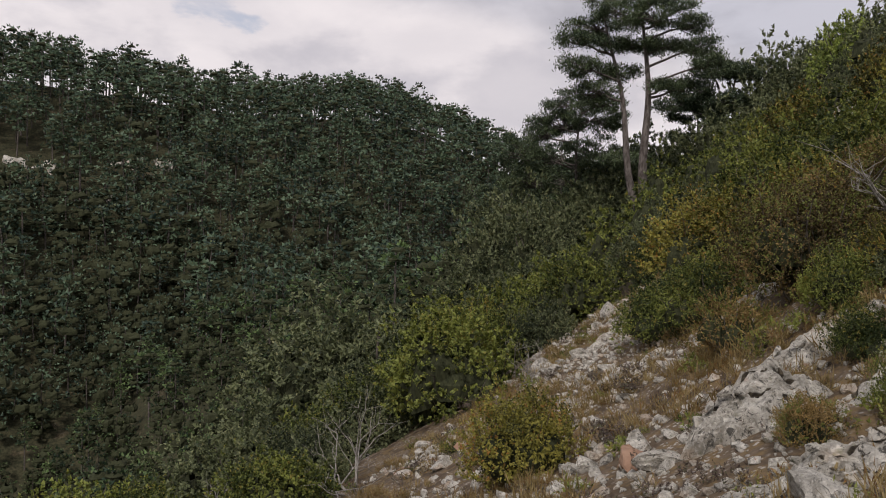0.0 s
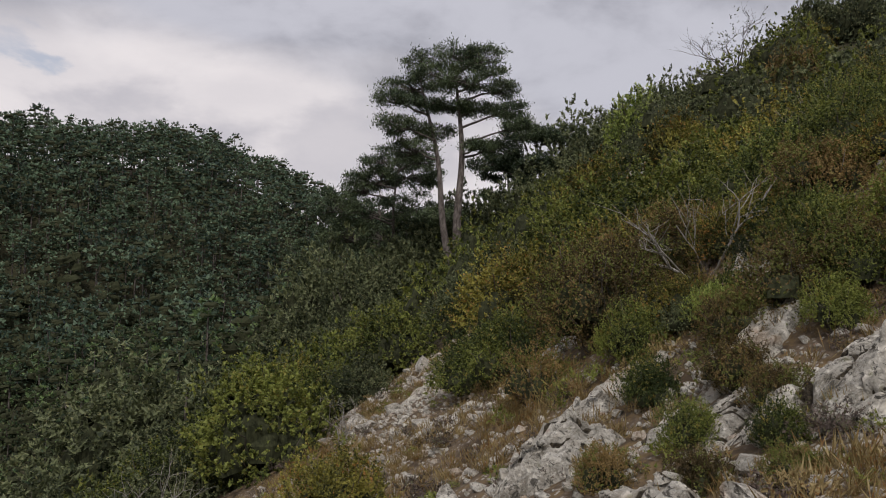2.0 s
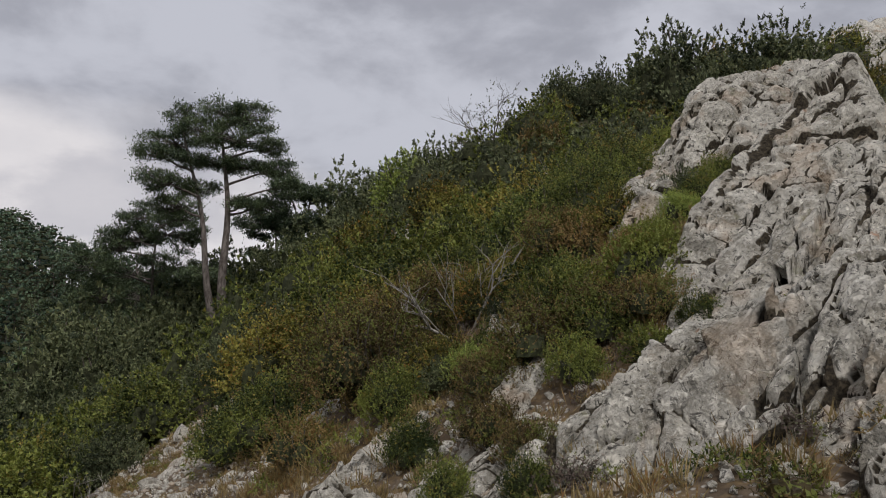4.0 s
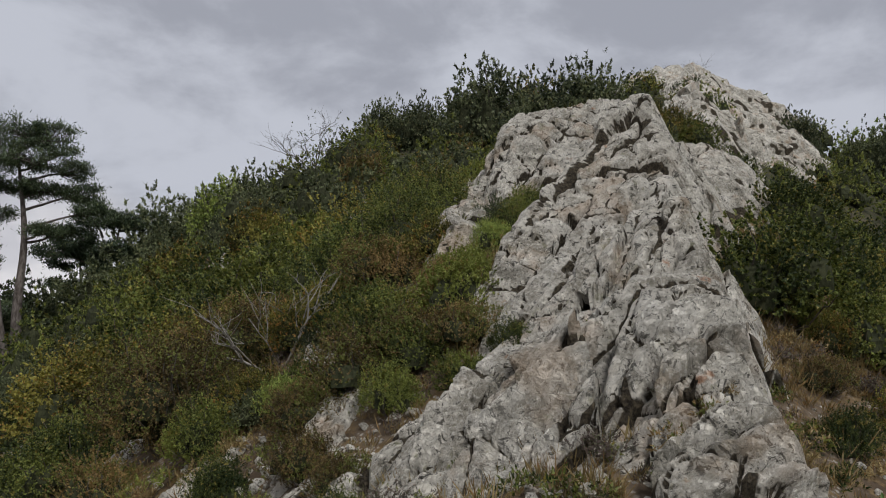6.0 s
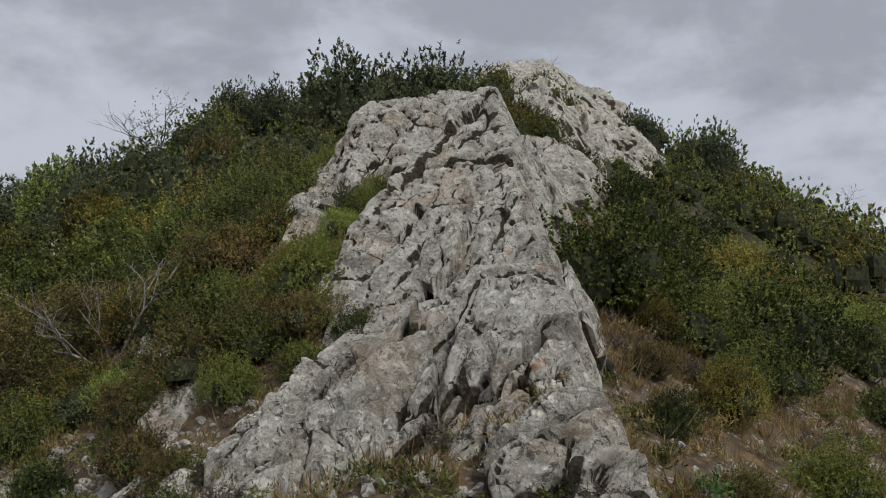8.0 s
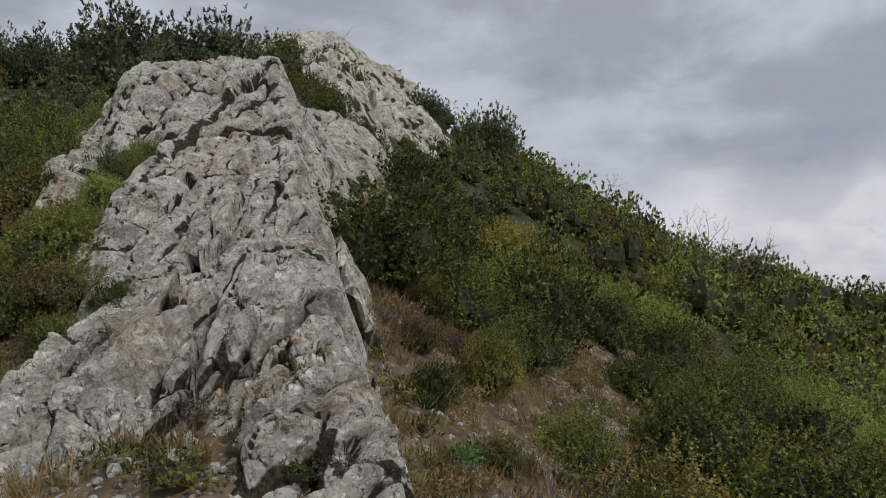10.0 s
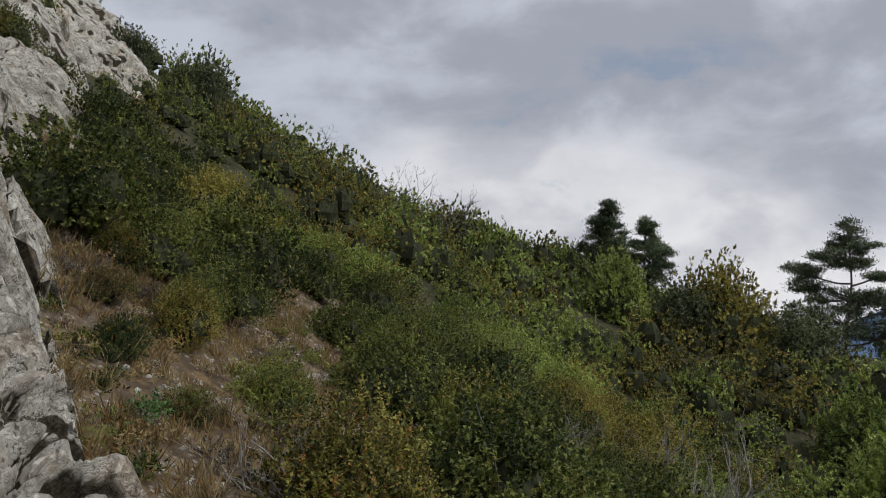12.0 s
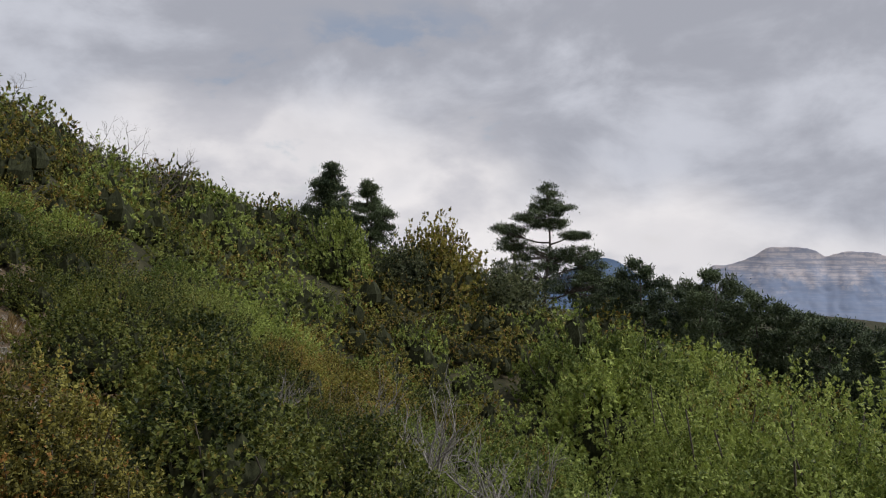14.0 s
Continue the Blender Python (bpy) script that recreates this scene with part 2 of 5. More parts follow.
# ---- mesh helpers ----
def mesh(name, verts, faces, mat, smooth=False, second=None, tail=0):
    """A mesh from arrays; faces all of one size, the last of them (tail) in a second material."""
    verts, faces = np.asarray(verts, np.float32), np.asarray(faces, np.int32)
    me = bpy.data.meshes.new(name)
    count, size = faces.shape
    me.vertices.add(len(verts))
    me.vertices.foreach_set("co", verts.ravel())
    me.loops.add(count * size)
    me.loops.foreach_set("vertex_index", faces.ravel())
    me.polygons.add(count)
    me.polygons.foreach_set("loop_start", np.arange(0, count * size, size, dtype=np.int32))
    me.polygons.foreach_set("use_smooth", np.full(count, smooth))
    me.update(calc_edges=True)
    me.materials.append(mat)
    if second is not None:
        me.materials.append(second)
        me.polygons.foreach_set("material_index", np.where(np.arange(count) < count - tail, 0, 1).astype(np.int32))
    return me


def part(name, data, parent, label=""):
    ob = new(name, data)
    ob.parent = parent
    if label:
        ob["label"] = label
    return ob


def thing(name, label, category, at=(0, 0, 0), turn=0.0, size=1.0, group="", kind=""):
    ob = new(name)
    ob.matrix_basis = Matrix.LocRotScale(at, Euler((0, 0, turn)), (size, size, size))
    ob.empty_display_size = 0.2
    return tagged(ob, label, category, group, kind)


def join(pieces):
    """Joins (verts, faces) pairs."""
    verts, faces, start = [], [], 0
    for v, f in pieces:
        verts.append(v)
        faces.append(np.asarray(f) + start)
        start += len(v)
    return np.concatenate(verts), np.concatenate(faces)


def unit(v):
    return v / np.maximum(np.linalg.norm(v, axis=-1, keepdims=True), 1e-9)


def tube(points, radii, sides=6):
    """A tapered limb along a line of points."""
    p, r = np.asarray(points, float), np.asarray(radii, float)
    t = unit(np.gradient(p, axis=0))
    ref = np.where(np.abs(t[:, 2:3]) > 0.9, np.array([[1.0, 0, 0]]), np.array([[0, 0, 1.0]]))
    a = unit(np.cross(t, ref))
    b = np.cross(t, a)
    ang = np.linspace(0, 2 * np.pi, sides, endpoint=False)
    ring = p[:, None] + r[:, None, None] * (np.cos(ang)[None, :, None] * a[:, None] + np.sin(ang)[None, :, None] * b[:, None])
    i, j = np.meshgrid(np.arange(len(p) - 1), np.arange(sides), indexing="ij")
    k = (j + 1) % sides
    faces = np.stack([i * sides + j, i * sides + k, (i + 1) * sides + k, (i + 1) * sides + j], -1).reshape(-1, 4)
    return ring.reshape(-1, 3), faces


def kites(base, way, length, width, rng, face=None):
    """Pointed leaves: one folded four-cornered blade each."""
    count = len(base)
    turn = rng.normal(size=(count, 3))
    side = unit(np.cross(way, turn if face is None else face + 0.45 * turn))
    length, width = np.broadcast_to(length, count)[:, None], np.broadcast_to(width, count)[:, None]
    nrm = np.cross(way, side)
    mid = base + way * length * 0.55 + nrm * width * 0.18
    v = np.stack([base, mid + side * width / 2, base + way * length, mid - side * width / 2], 1)
    return v.reshape(-1, 3), np.arange(count * 4).reshape(-1, 4)


def blades(base, way, length, width, rng, face=None):
    """Small pointed leaves for plants farther off: one corner at the tip, two at the foot."""
    count = len(base)
    turn = rng.normal(size=(count, 3))
    side = unit(np.cross(way, turn if face is None else face + 0.45 * turn))
    length, width = np.broadcast_to(length, count)[:, None], np.broadcast_to(width, count)[:, None]
    v = np.stack([base - side * width / 2, base + side * width / 2, base + way * length], 1)
    return v.reshape(-1, 3), np.arange(count * 3).reshape(-1, 3)


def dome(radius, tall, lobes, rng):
    """A dark core put inside a bush to stand in for its inner shade."""
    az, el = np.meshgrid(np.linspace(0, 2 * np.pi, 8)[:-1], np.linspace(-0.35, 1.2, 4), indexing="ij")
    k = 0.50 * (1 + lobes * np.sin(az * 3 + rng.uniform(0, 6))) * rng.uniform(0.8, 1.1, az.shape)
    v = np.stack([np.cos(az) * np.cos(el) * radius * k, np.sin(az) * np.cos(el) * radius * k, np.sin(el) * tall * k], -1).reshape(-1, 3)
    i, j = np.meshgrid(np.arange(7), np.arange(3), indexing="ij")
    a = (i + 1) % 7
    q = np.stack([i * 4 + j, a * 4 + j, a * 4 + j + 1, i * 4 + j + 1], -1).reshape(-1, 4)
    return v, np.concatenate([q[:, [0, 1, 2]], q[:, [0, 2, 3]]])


def shoots(rng, count, radius, tall, length, leaves, leaf, width, upness=0.5, low=0.12, hollow=0.55, heads=5, form=None):
    """Leafy shoots over a bush of several rounded heads: where each starts, which way it grows, and the leaves along it."""
    a = np.arange(heads) * 2.4 + rng.uniform(0, 6)
    off = radius * 0.52 * np.sqrt((np.arange(heads) + 0.2) / heads) * rng.uniform(0.7, 1.2, heads)
    hr = radius * rng.uniform(0.42, 0.66, heads)
    hz = tall * rng.uniform(0.10, 0.42, heads) * (1 - 0.5 * off / radius)
    hh = np.minimum(tall * rng.uniform(0.42, 0.62, heads), tall - hz)
    middle = np.stack([off * np.cos(a), off * np.sin(a), hz], -1)
    own = rng.choice(heads, count, p=hr ** 2 / np.sum(hr ** 2))
    az = rng.uniform(0, 2 * np.pi, count)
    el = np.arcsin(rng.uniform(low - 0.45, 1.0, count))
    lobes = 1 + 0.16 * np.sin(az * 3 + own) + 0.12 * np.sin(el * 7 + az * 2 + own)
    reach = rng.uniform(hollow, 1.0, count) ** 0.5 * lobes
    out = np.stack([np.cos(az) * np.cos(el), np.sin(az) * np.cos(el), np.sin(el)], -1)
    base = middle[own] + out * reach[:, None] * np.stack([hr[own], hr[own], hh[own]], -1)
    way = unit(out * (1 - upness) + np.array([0, 0, upness]) + rng.normal(size=(count, 3)) * 0.28)
    span = length * rng.uniform(0.4, 1.3, count)
    t = rng.uniform(0.0, 1.0, (count, leaves))
    pos = base[:, None] + way[:, None] * (t * span[:, None])[..., None]
    ldir = unit(way[:, None] * 0.5 + rng.normal(size=(count, leaves, 3)) * 0.7 + np.array([0, 0, 0.1]))
    face = np.repeat(out + np.array([0, 0, 0.6]), leaves, 0)
    size = rng.uniform(0.7, 1.25, count * leaves)
    v, f = (form or kites)(pos.reshape(-1, 3), ldir.reshape(-1, 3), leaf * size, width * size, rng, face)
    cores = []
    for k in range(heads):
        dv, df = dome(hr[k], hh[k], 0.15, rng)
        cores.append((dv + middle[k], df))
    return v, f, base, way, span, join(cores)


def stem_lines(rng, ends, count, thick, sides=4):
    """Crooked stems from the foot to some of the ends."""
    pieces = []
    for e in ends[rng.choice(len(ends), min(count, len(ends)), replace=False)]:
        foot = np.array([e[0] * 0.12, e[1] * 0.12, -0.15])
        t = np.linspace(0, 1, 6)[:, None]
        line = foot + (e - foot) * t + np.array([e[0], e[1], 0]) * (0.25 * np.sin(t * np.pi)) * rng.uniform(-0.3, 0.8)
        line[1:-1] += rng.normal(size=(4, 3)) * 0.035 * np.linalg.norm(e)
        pieces.append(tube(line, np.linspace(thick, thick * 0.3, 6), sides))
    return join(pieces)


def twiggy(rng, tall, spread, thick, depth=3, forks=3, up=0.55):
    """A leafless branching skeleton."""
    pieces = []

    def grow(start, way, length, r, level):
        t = np.linspace(0, 1, 5)[:, None]
        bend = rng.normal(size=3) * 0.22 * length
        line = start + way * length * t + bend * (t * t) + rng.normal(size=(5, 3)) * 0.018 * length * (t > 0)
        pieces.append(tube(line, np.linspace(r, r * 0.5, 5), 5 if level == depth else 4))
        if level == 0:
            return
        for k in range(forks):
            at = line[rng.integers(2, 5)]
            w = unit(way * 0.7 + rng.normal(size=3) * np.array([spread, spread, spread * 0.6]) + np.array([0, 0, up * 0.3]))
            grow(at, w, length * rng.uniform(0.5, 0.8), r * 0.52, level - 1)

    for k in range(3):
        w = unit(np.array([rng.normal() * spread, rng.normal() * spread, 1.0]))
        grow(np.array([0.0, 0.0, -0.1]), w, tall * 0.45, thick, depth)
    return join(pieces)


# ---- noise and terrain ----
def lattice(ix, iy, iz, seed):
    n = (ix * 374761393 + iy * 668265263 + iz * 2147483647 + seed * 974634777) & 0xFFFFFFFF
    n = ((n ^ (n >> 13)) * 1274126177) & 0xFFFFFFFF
    n = ((n ^ (n >> 16)) * 1911520717) & 0xFFFFFFFF
    return ((n ^ (n >> 15)) & 0xFFFFFF) / float(0xFFFFFF)


def vnoise(x, y, z=0.0, seed=0):
    """Value noise from -1 to 1, for arrays."""
    x, y, z = np.broadcast_arrays(np.asarray(x, float), np.asarray(y, float), np.asarray(z, float))
    ix, iy, iz = (np.floor(c).astype(np.int64) for c in (x, y, z))
    fx, fy, fz = x - ix, y - iy, z - iz
    fx, fy, fz = (c * c * (3 - 2 * c) for c in (fx, fy, fz))
    out = 0.0
    for a in (0, 1):
        for b in (0, 1):
            for c in (0, 1):
                out = out + lattice(ix + a, iy + b, iz + c, seed) * (fx if a else 1 - fx) * (fy if b else 1 - fy) * (fz if c else 1 - fz)
    return out * 2 - 1


def fbm(x, y, z=0.0, octaves=4, seed=0):
    out, amp = 0.0, 0.5
    for k in range(octaves):
        out = out + amp * vnoise(x * 2 ** k, y * 2 ** k, z * 2 ** k, seed + 17 * k)
        amp *= 0.5
    return out


def cells(x, y, seed=0):
    """Voronoi cells: distance to the border (second minus first), a random number per cell, and the offset from the cell's middle."""
    x, y = np.asarray(x, float), np.asarray(y, float)
    ix, iy = np.floor(x).astype(np.int64), np.floor(y).astype(np.int64)
    f1 = np.full(x.shape, 9.0)
    f2, rnd, dx, dy = f1.copy(), np.zeros(x.shape), np.zeros(x.shape), np.zeros(x.shape)
    for a in (-1, 0, 1):
        for b in (-1, 0, 1):
            cx, cy = ix + a, iy + b
            ox = cx + lattice(cx, cy, 1, seed) - x
            oy = cy + lattice(cx, cy, 2, seed) - y
            d = np.hypot(ox, oy)
            near = d < f1
            f2 = np.where(near, f1, np.minimum(f2, d))
            rnd = np.where(near, lattice(cx, cy, 3, seed), rnd)
            dx, dy = np.where(near, -ox, dx), np.where(near, -oy, dy)
            f1 = np.minimum(f1, d)
    return f2 - f1, rnd, dx, dy


def step(a, b, x):
    t = np.clip((x - a) / (b - a), 0, 1)
    return t * t * (3 - 2 * t)


def curve(x, xs, ys):
    """A smooth line through a few stations (cubic Hermite)."""
    xs, ys = np.asarray(xs, float), np.asarray(ys, float)
    m = np.gradient(ys, xs)
    x = np.clip(x, xs[0], xs[-1])
    i = np.clip(np.searchsorted(xs, x) - 1, 0, len(xs) - 2)
    h = xs[i + 1] - xs[i]
    t = (x - xs[i]) / h
    return ((1 + 2 * t) * (1 - t) ** 2 * ys[i] + t * (1 - t) ** 2 * h * m[i] + t * t * (3 - 2 * t) * ys[i + 1] + t * t * (t - 1) * h * m[i + 1])


# The ridge runs from the walker's feet along RIDGE degrees right of north: s metres along it, d metres to its right.
RIDGE = math.radians(55)
SIN, COS = math.sin(RIDGE), math.cos(RIDGE)


def along(x, y):
    return x * SIN + y * COS, x * COS - y * SIN


def plan(s, d):
    return s * SIN + d * COS, s * COS - d * SIN


def crest(s):
    return curve(s, (-400, -120, -40, -10, 0, 4, 9, 14, 22, 40, 54, 70, 100, 160, 300), (-120, -35, -11, -1.8, 0, 0.75, 2.3, 4.2, 7.2, 14.2, 18.8, 19.5, 17, 6, -40))


def height(x, y):
    """The lie of the land."""
    x, y = np.asarray(x, float), np.asarray(y, float)
    s, d = along(x, y)
    left, right = np.maximum(-d, 0), np.maximum(d, 0)
    fall_l = 0.43 * left - 3.6 * step(18, 40, s) * (step(6, 16, left) - step(17, 32, left)) + 0.10 * np.maximum(left - 14, 0) * (1 - step(14, 34, s)) - 0.25 * np.maximum(left - 75, 0)
    fall_r = 0.58 * right - 0.31 * np.maximum(right - 21, 0) - 3.5 * step(27, 48, right) * (1 - step(22, 38, s))
    round_top = 0.25 * (np.sqrt(d * d + 1.0) - np.abs(d))
    # the stony shoulder that carries the left side of the rib
    shoulder = 0.95 * step(6, 10.5, s) * (1 - step(15, 24, s)) * step(0.4, 1.8, left) * (1 - step(3.0, 9, left))
    ridge = crest(s) - fall_l - fall_r - round_top + 0.25 + shoulder - 0.8 * step(14, 20, s) * (1 - step(36, 46, s)) * step(1.2, 3.2, d) * (1 - step(10, 16, d))
    # the wooded hill across the valley
    top_y = curve(x, (-600, -300, -110, -10, 30, 120, 400), (150, 190, 212, 262, 275, 300, 330))
    top_z = curve(x, (-600, -300, -110, -60, -10, 16, 40, 120, 400), (48, 40, 25, 21, 20, 9.5, 3, -4, -60))
    off = y - top_y
    hill = top_z - 0.5 * (np.sqrt(off * off + 400) - 20)
    k = 5.0
    land = np.maximum(ridge, hill) + k * np.log1p(np.exp(-np.abs(ridge - hill) / k)) - k * 0.69 * np.exp(-np.abs(ridge - hill) / k)
    r = np.hypot(x, y)
    land = land + 0.9 * fbm(x / 18, y / 18, octaves=3, seed=3) * step(8, 40, r) + 0.16 * fbm(x / 1.7, y / 1.7, octaves=3, seed=5) * (1 - 0.5 * step(40, 90, r))
    plain = -390 + 70 * fbm(x / 900, y / 900, octaves=4, seed=9)
    return land + (np.maximum(plain, -430) - land) * step(280, 1100, r)

# ---- large structure ----
def spread(reach, near, count):
    k = math.asinh(reach / near) / count
    return near * np.sinh(k * np.arange(-count, count + 1))


gx, gy = np.meshgrid(spread(4850, 4.5, 165) + 6, spread(4850, 4.5, 165) + 6, indexing="ij")
gz = height(gx, gy)
side = gx.shape[0]
i, j = np.meshgrid(np.arange(side - 1), np.arange(side - 1), indexing="ij")
quads = np.stack([i * side + j, (i + 1) * side + j, (i + 1) * side + j + 1, i * side + j + 1], -1).reshape(-1, 4)
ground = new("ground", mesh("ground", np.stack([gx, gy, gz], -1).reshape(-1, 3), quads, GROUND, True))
tagged(ground, "stony brown mountain ground with dry litter", "ground", kind="structure")


def spot(s, d, sink=0.0):
    """The place on the ground at s along the ridge and d to its right."""
    x, y = plan(s, d)
    return float(x), float(y), float(height(x, y)) - sink


def facets(s, d, z, big, seed):
    """Broken limestone: leaning slabs, long down the dip, parted by narrow open joints and split three times again. Also gives each slab's number."""
    warp_s = s + big * (0.16 * fbm(s * 1.3 / big, d * 1.3 / big, seed=seed) + 0.05 * fbm(s * 6 / big, d * 6 / big, seed=seed + 1))
    warp_d = d + big * (0.16 * fbm(s * 1.3 / big, d * 1.3 / big, seed=seed + 5) + 0.05 * fbm(s * 6 / big, d * 6 / big, seed=seed + 6))
    # the beds stand on edge: u runs up along them, v across
    u, v = warp_s * 0.55 + warp_d * 0.60 + z * 0.58, -warp_s * 0.80 + warp_d * 0.55 + z * 0.20
    out = 0.0
    levels = ((2.4, 0.44, 0.22, 0.95, 0.16, 0.18, 0.0), (0.66, 0.27, 0.12, 0.70, 0.09, 0.19, 0.1), (0.20, 0.12, 0.035, 0.40, 0.03, 0.22, 0.3))
    # where the open joints get their painted shade
    cleft = 0.0
    for level, (lu, lv, drop, tilt, joint, width, share) in enumerate(levels):
        gap, rnd, dx, dy = cells(u / (big * lu) + 7 * level, v / (big * lv) + 3 * level, seed + 3 * level)
        key = np.floor(rnd * 99991).astype(np.int64)
        if level == 0:
            whole = key
        lean_u, lean_v = lattice(key, 1, level, seed) - 0.5, lattice(key, 2, level, seed) - 0.72
        out = out + big * drop * (rnd - 0.5) + big * lv * tilt * (0.8 * lean_u * dx + 1.6 * lean_v * dy)
        gapes = np.clip((lattice(key, 4, level, seed) - share) * 2.2, 0, 1)
        out = out - big * joint * gapes * (1 - step(0.01, width, gap))
        if level < 2:
            uneven = 0.5 + 0.9 * fbm(s * 4 / big, d * 4 / big, octaves=2, seed=seed + 30 + level)
            reach = width * (1.15 if level == 0 else 0.85) * np.maximum(uneven, 0.05)
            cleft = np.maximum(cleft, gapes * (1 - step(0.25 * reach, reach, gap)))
    pitted = np.abs(fbm(s * 7 / big, d * 7 / big, octaves=4, seed=seed + 9))
    return out + big * (0.05 * fbm(s * 2.5 / big, d * 2.5 / big, octaves=3, seed=seed + 12) - 0.04 * pitted), whole, cleft


BEDS = {}


def outcrop(label, s0, s1, d0, d1, grid, rise, big, seed):
    """A bed of rock that stands out of the ground by rise(s, d) and dips under it at its rim; its blocks are parts."""
    ss, dd = np.meshgrid(np.arange(s0, s1, grid), np.arange(d0, d1, grid), indexing="ij")
    up = rise(ss, dd)
    x, y = plan(ss, dd)
    land = height(x, y)
    z = land + np.where(up > 0, up, up * 0.6) - 0.05
    # the lie of the bed without its kinks
    bed, reach = z, max(1, int(0.22 * big / grid))
    for _ in range(3):
        for axis in (0, 1):
            pad = np.pad(bed, [(reach + 1, reach) if k == axis else (0, 0) for k in (0, 1)], mode="edge").cumsum(axis)
            far, near = [[slice(None), slice(None)] for _ in (0, 1)]
            far[axis], near[axis] = slice(2 * reach + 1, None), slice(None, -2 * reach - 1)
            bed = (pad[tuple(far)] - pad[tuple(near)]) / (2 * reach + 1)
    slope_s, slope_d = (np.clip(g, -1.8, 1.8) for g in np.gradient(bed, grid))
    rough, whole, cleft = facets(ss, dd, bed, big, seed)
    # frost and rain have taken the sharpest edges
    for axis in (0, 1):
        rough = 0.84 * rough + 0.08 * (np.roll(rough, 1, axis) + np.roll(rough, -1, axis))
    rough = rough * step(-0.2, 0.30, up)
    # the blocks stand out square to the slope of the bed
    long = 1 / np.sqrt(1 + slope_s ** 2 + slope_d ** 2)
    x, y = plan(ss - slope_s * long * rough, dd - slope_d * long * rough)
    z = z + rough * long
    shown = (z > land - 0.2).ravel()
    rows, cols = ss.shape
    i, j = np.meshgrid(np.arange(rows - 1), np.arange(cols - 1), indexing="ij")
    BEDS[label] = (x, y, z, land, rough / big)
    jit = 0.25 * grid
    pts = np.stack([x + jit * vnoise(ss * 9, dd * 9, seed=2), y + jit * vnoise(ss * 9, dd * 9, seed=4), z], -1).reshape(-1, 3)
    ob = thing("rock_outcrop", label, "rock outcrop", group="limestone outcrops")
    # each joined patch of one block is a part of its own
    key = np.where(shown.reshape(rows, cols), whole, -1)[:-1, :-1]
    mark = np.arange(key.size).reshape(key.shape)
    for _ in range(400):
        old = mark.copy()
        for ax in (0, 1):
            a, z_ = (slice(1, None), slice(None, -1))
            one, two = ((a, slice(None)), (z_, slice(None))) if ax == 0 else ((slice(None), a), (slice(None), z_))
            same = key[one] == key[two]
            low = np.minimum(mark[one], mark[two])
            mark[one] = np.where(same, np.minimum(mark[one], low), mark[one])
            mark[two] = np.where(same, np.minimum(mark[two], low), mark[two])
        if (old == mark).all():
            break
    faces_all = np.stack([i * cols + j, i * cols + j + 1, (i + 1) * cols + j + 1, (i + 1) * cols + j], -1).reshape(-1, 4)
    keep_f = shown[faces_all].any(1)
    block, faces_all = mark.ravel()[keep_f], faces_all[keep_f]
    order = np.argsort(block, kind="stable")
    cuts = np.flatnonzero(np.diff(block[order])) + 1
    bare = key.ravel()[keep_f] < 0
    rest = []
    for own in np.split(order, cuts):
        if len(own) < 90 or bare[own[0]]:
            rest.append(faces_all[own])
            continue
        # the cleft value marks where shade is painted into the open joints
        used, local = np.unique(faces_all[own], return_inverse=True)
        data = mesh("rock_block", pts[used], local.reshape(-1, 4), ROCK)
        data.attributes.new("soil_shade", "FLOAT", "POINT").data.foreach_set("value", cleft.ravel()[used].astype(np.float32))
        part("rock_block", data, ob)
    if rest:
        used, local = np.unique(np.concatenate(rest), return_inverse=True)
        tagged(part("broken_rim", mesh("broken_rim", pts[used], local.reshape(-1, 4), ROCK), ob), kind="stuff")
    return ob


def stone_form(seed, level, planes=9, rough=0.03, tall=(0.42, 0.7), depth=(0.28, 0.62)):
    """A faceted limestone lump, cut by random planes."""
    rng = np.random.default_rng(seed)
    bm = bmesh.new()
    bmesh.ops.create_icosphere(bm, subdivisions=level, radius=1.0)
    v = np.array([p.co[:] for p in bm.verts])
    f = np.array([[p.index for p in q.verts] for q in bm.faces])
    bm.free()
    v = v * np.array([1.0, rng.uniform(0.6, 0.9), rng.uniform(*tall)])
    for k in range(planes):
        nrm = unit(rng.normal(size=3))
        cut = rng.uniform(*depth)
        v = v - np.maximum(v @ nrm - cut, 0)[:, None] * nrm
    lump = fbm(v[:, 0] * 3 + seed, v[:, 1] * 3, v[:, 2] * 3, octaves=3, seed=seed)
    return v * (1 + 3.0 * rough * lump)[:, None] + rough * 0.5 * rng.normal(size=v.shape), f


BLOCKS = [mesh("rock_block", *stone_form(240 + k, 3, 12, 0.02, (0.55, 0.85), (0.26, 0.52)), ROCK) for k in range(10)]


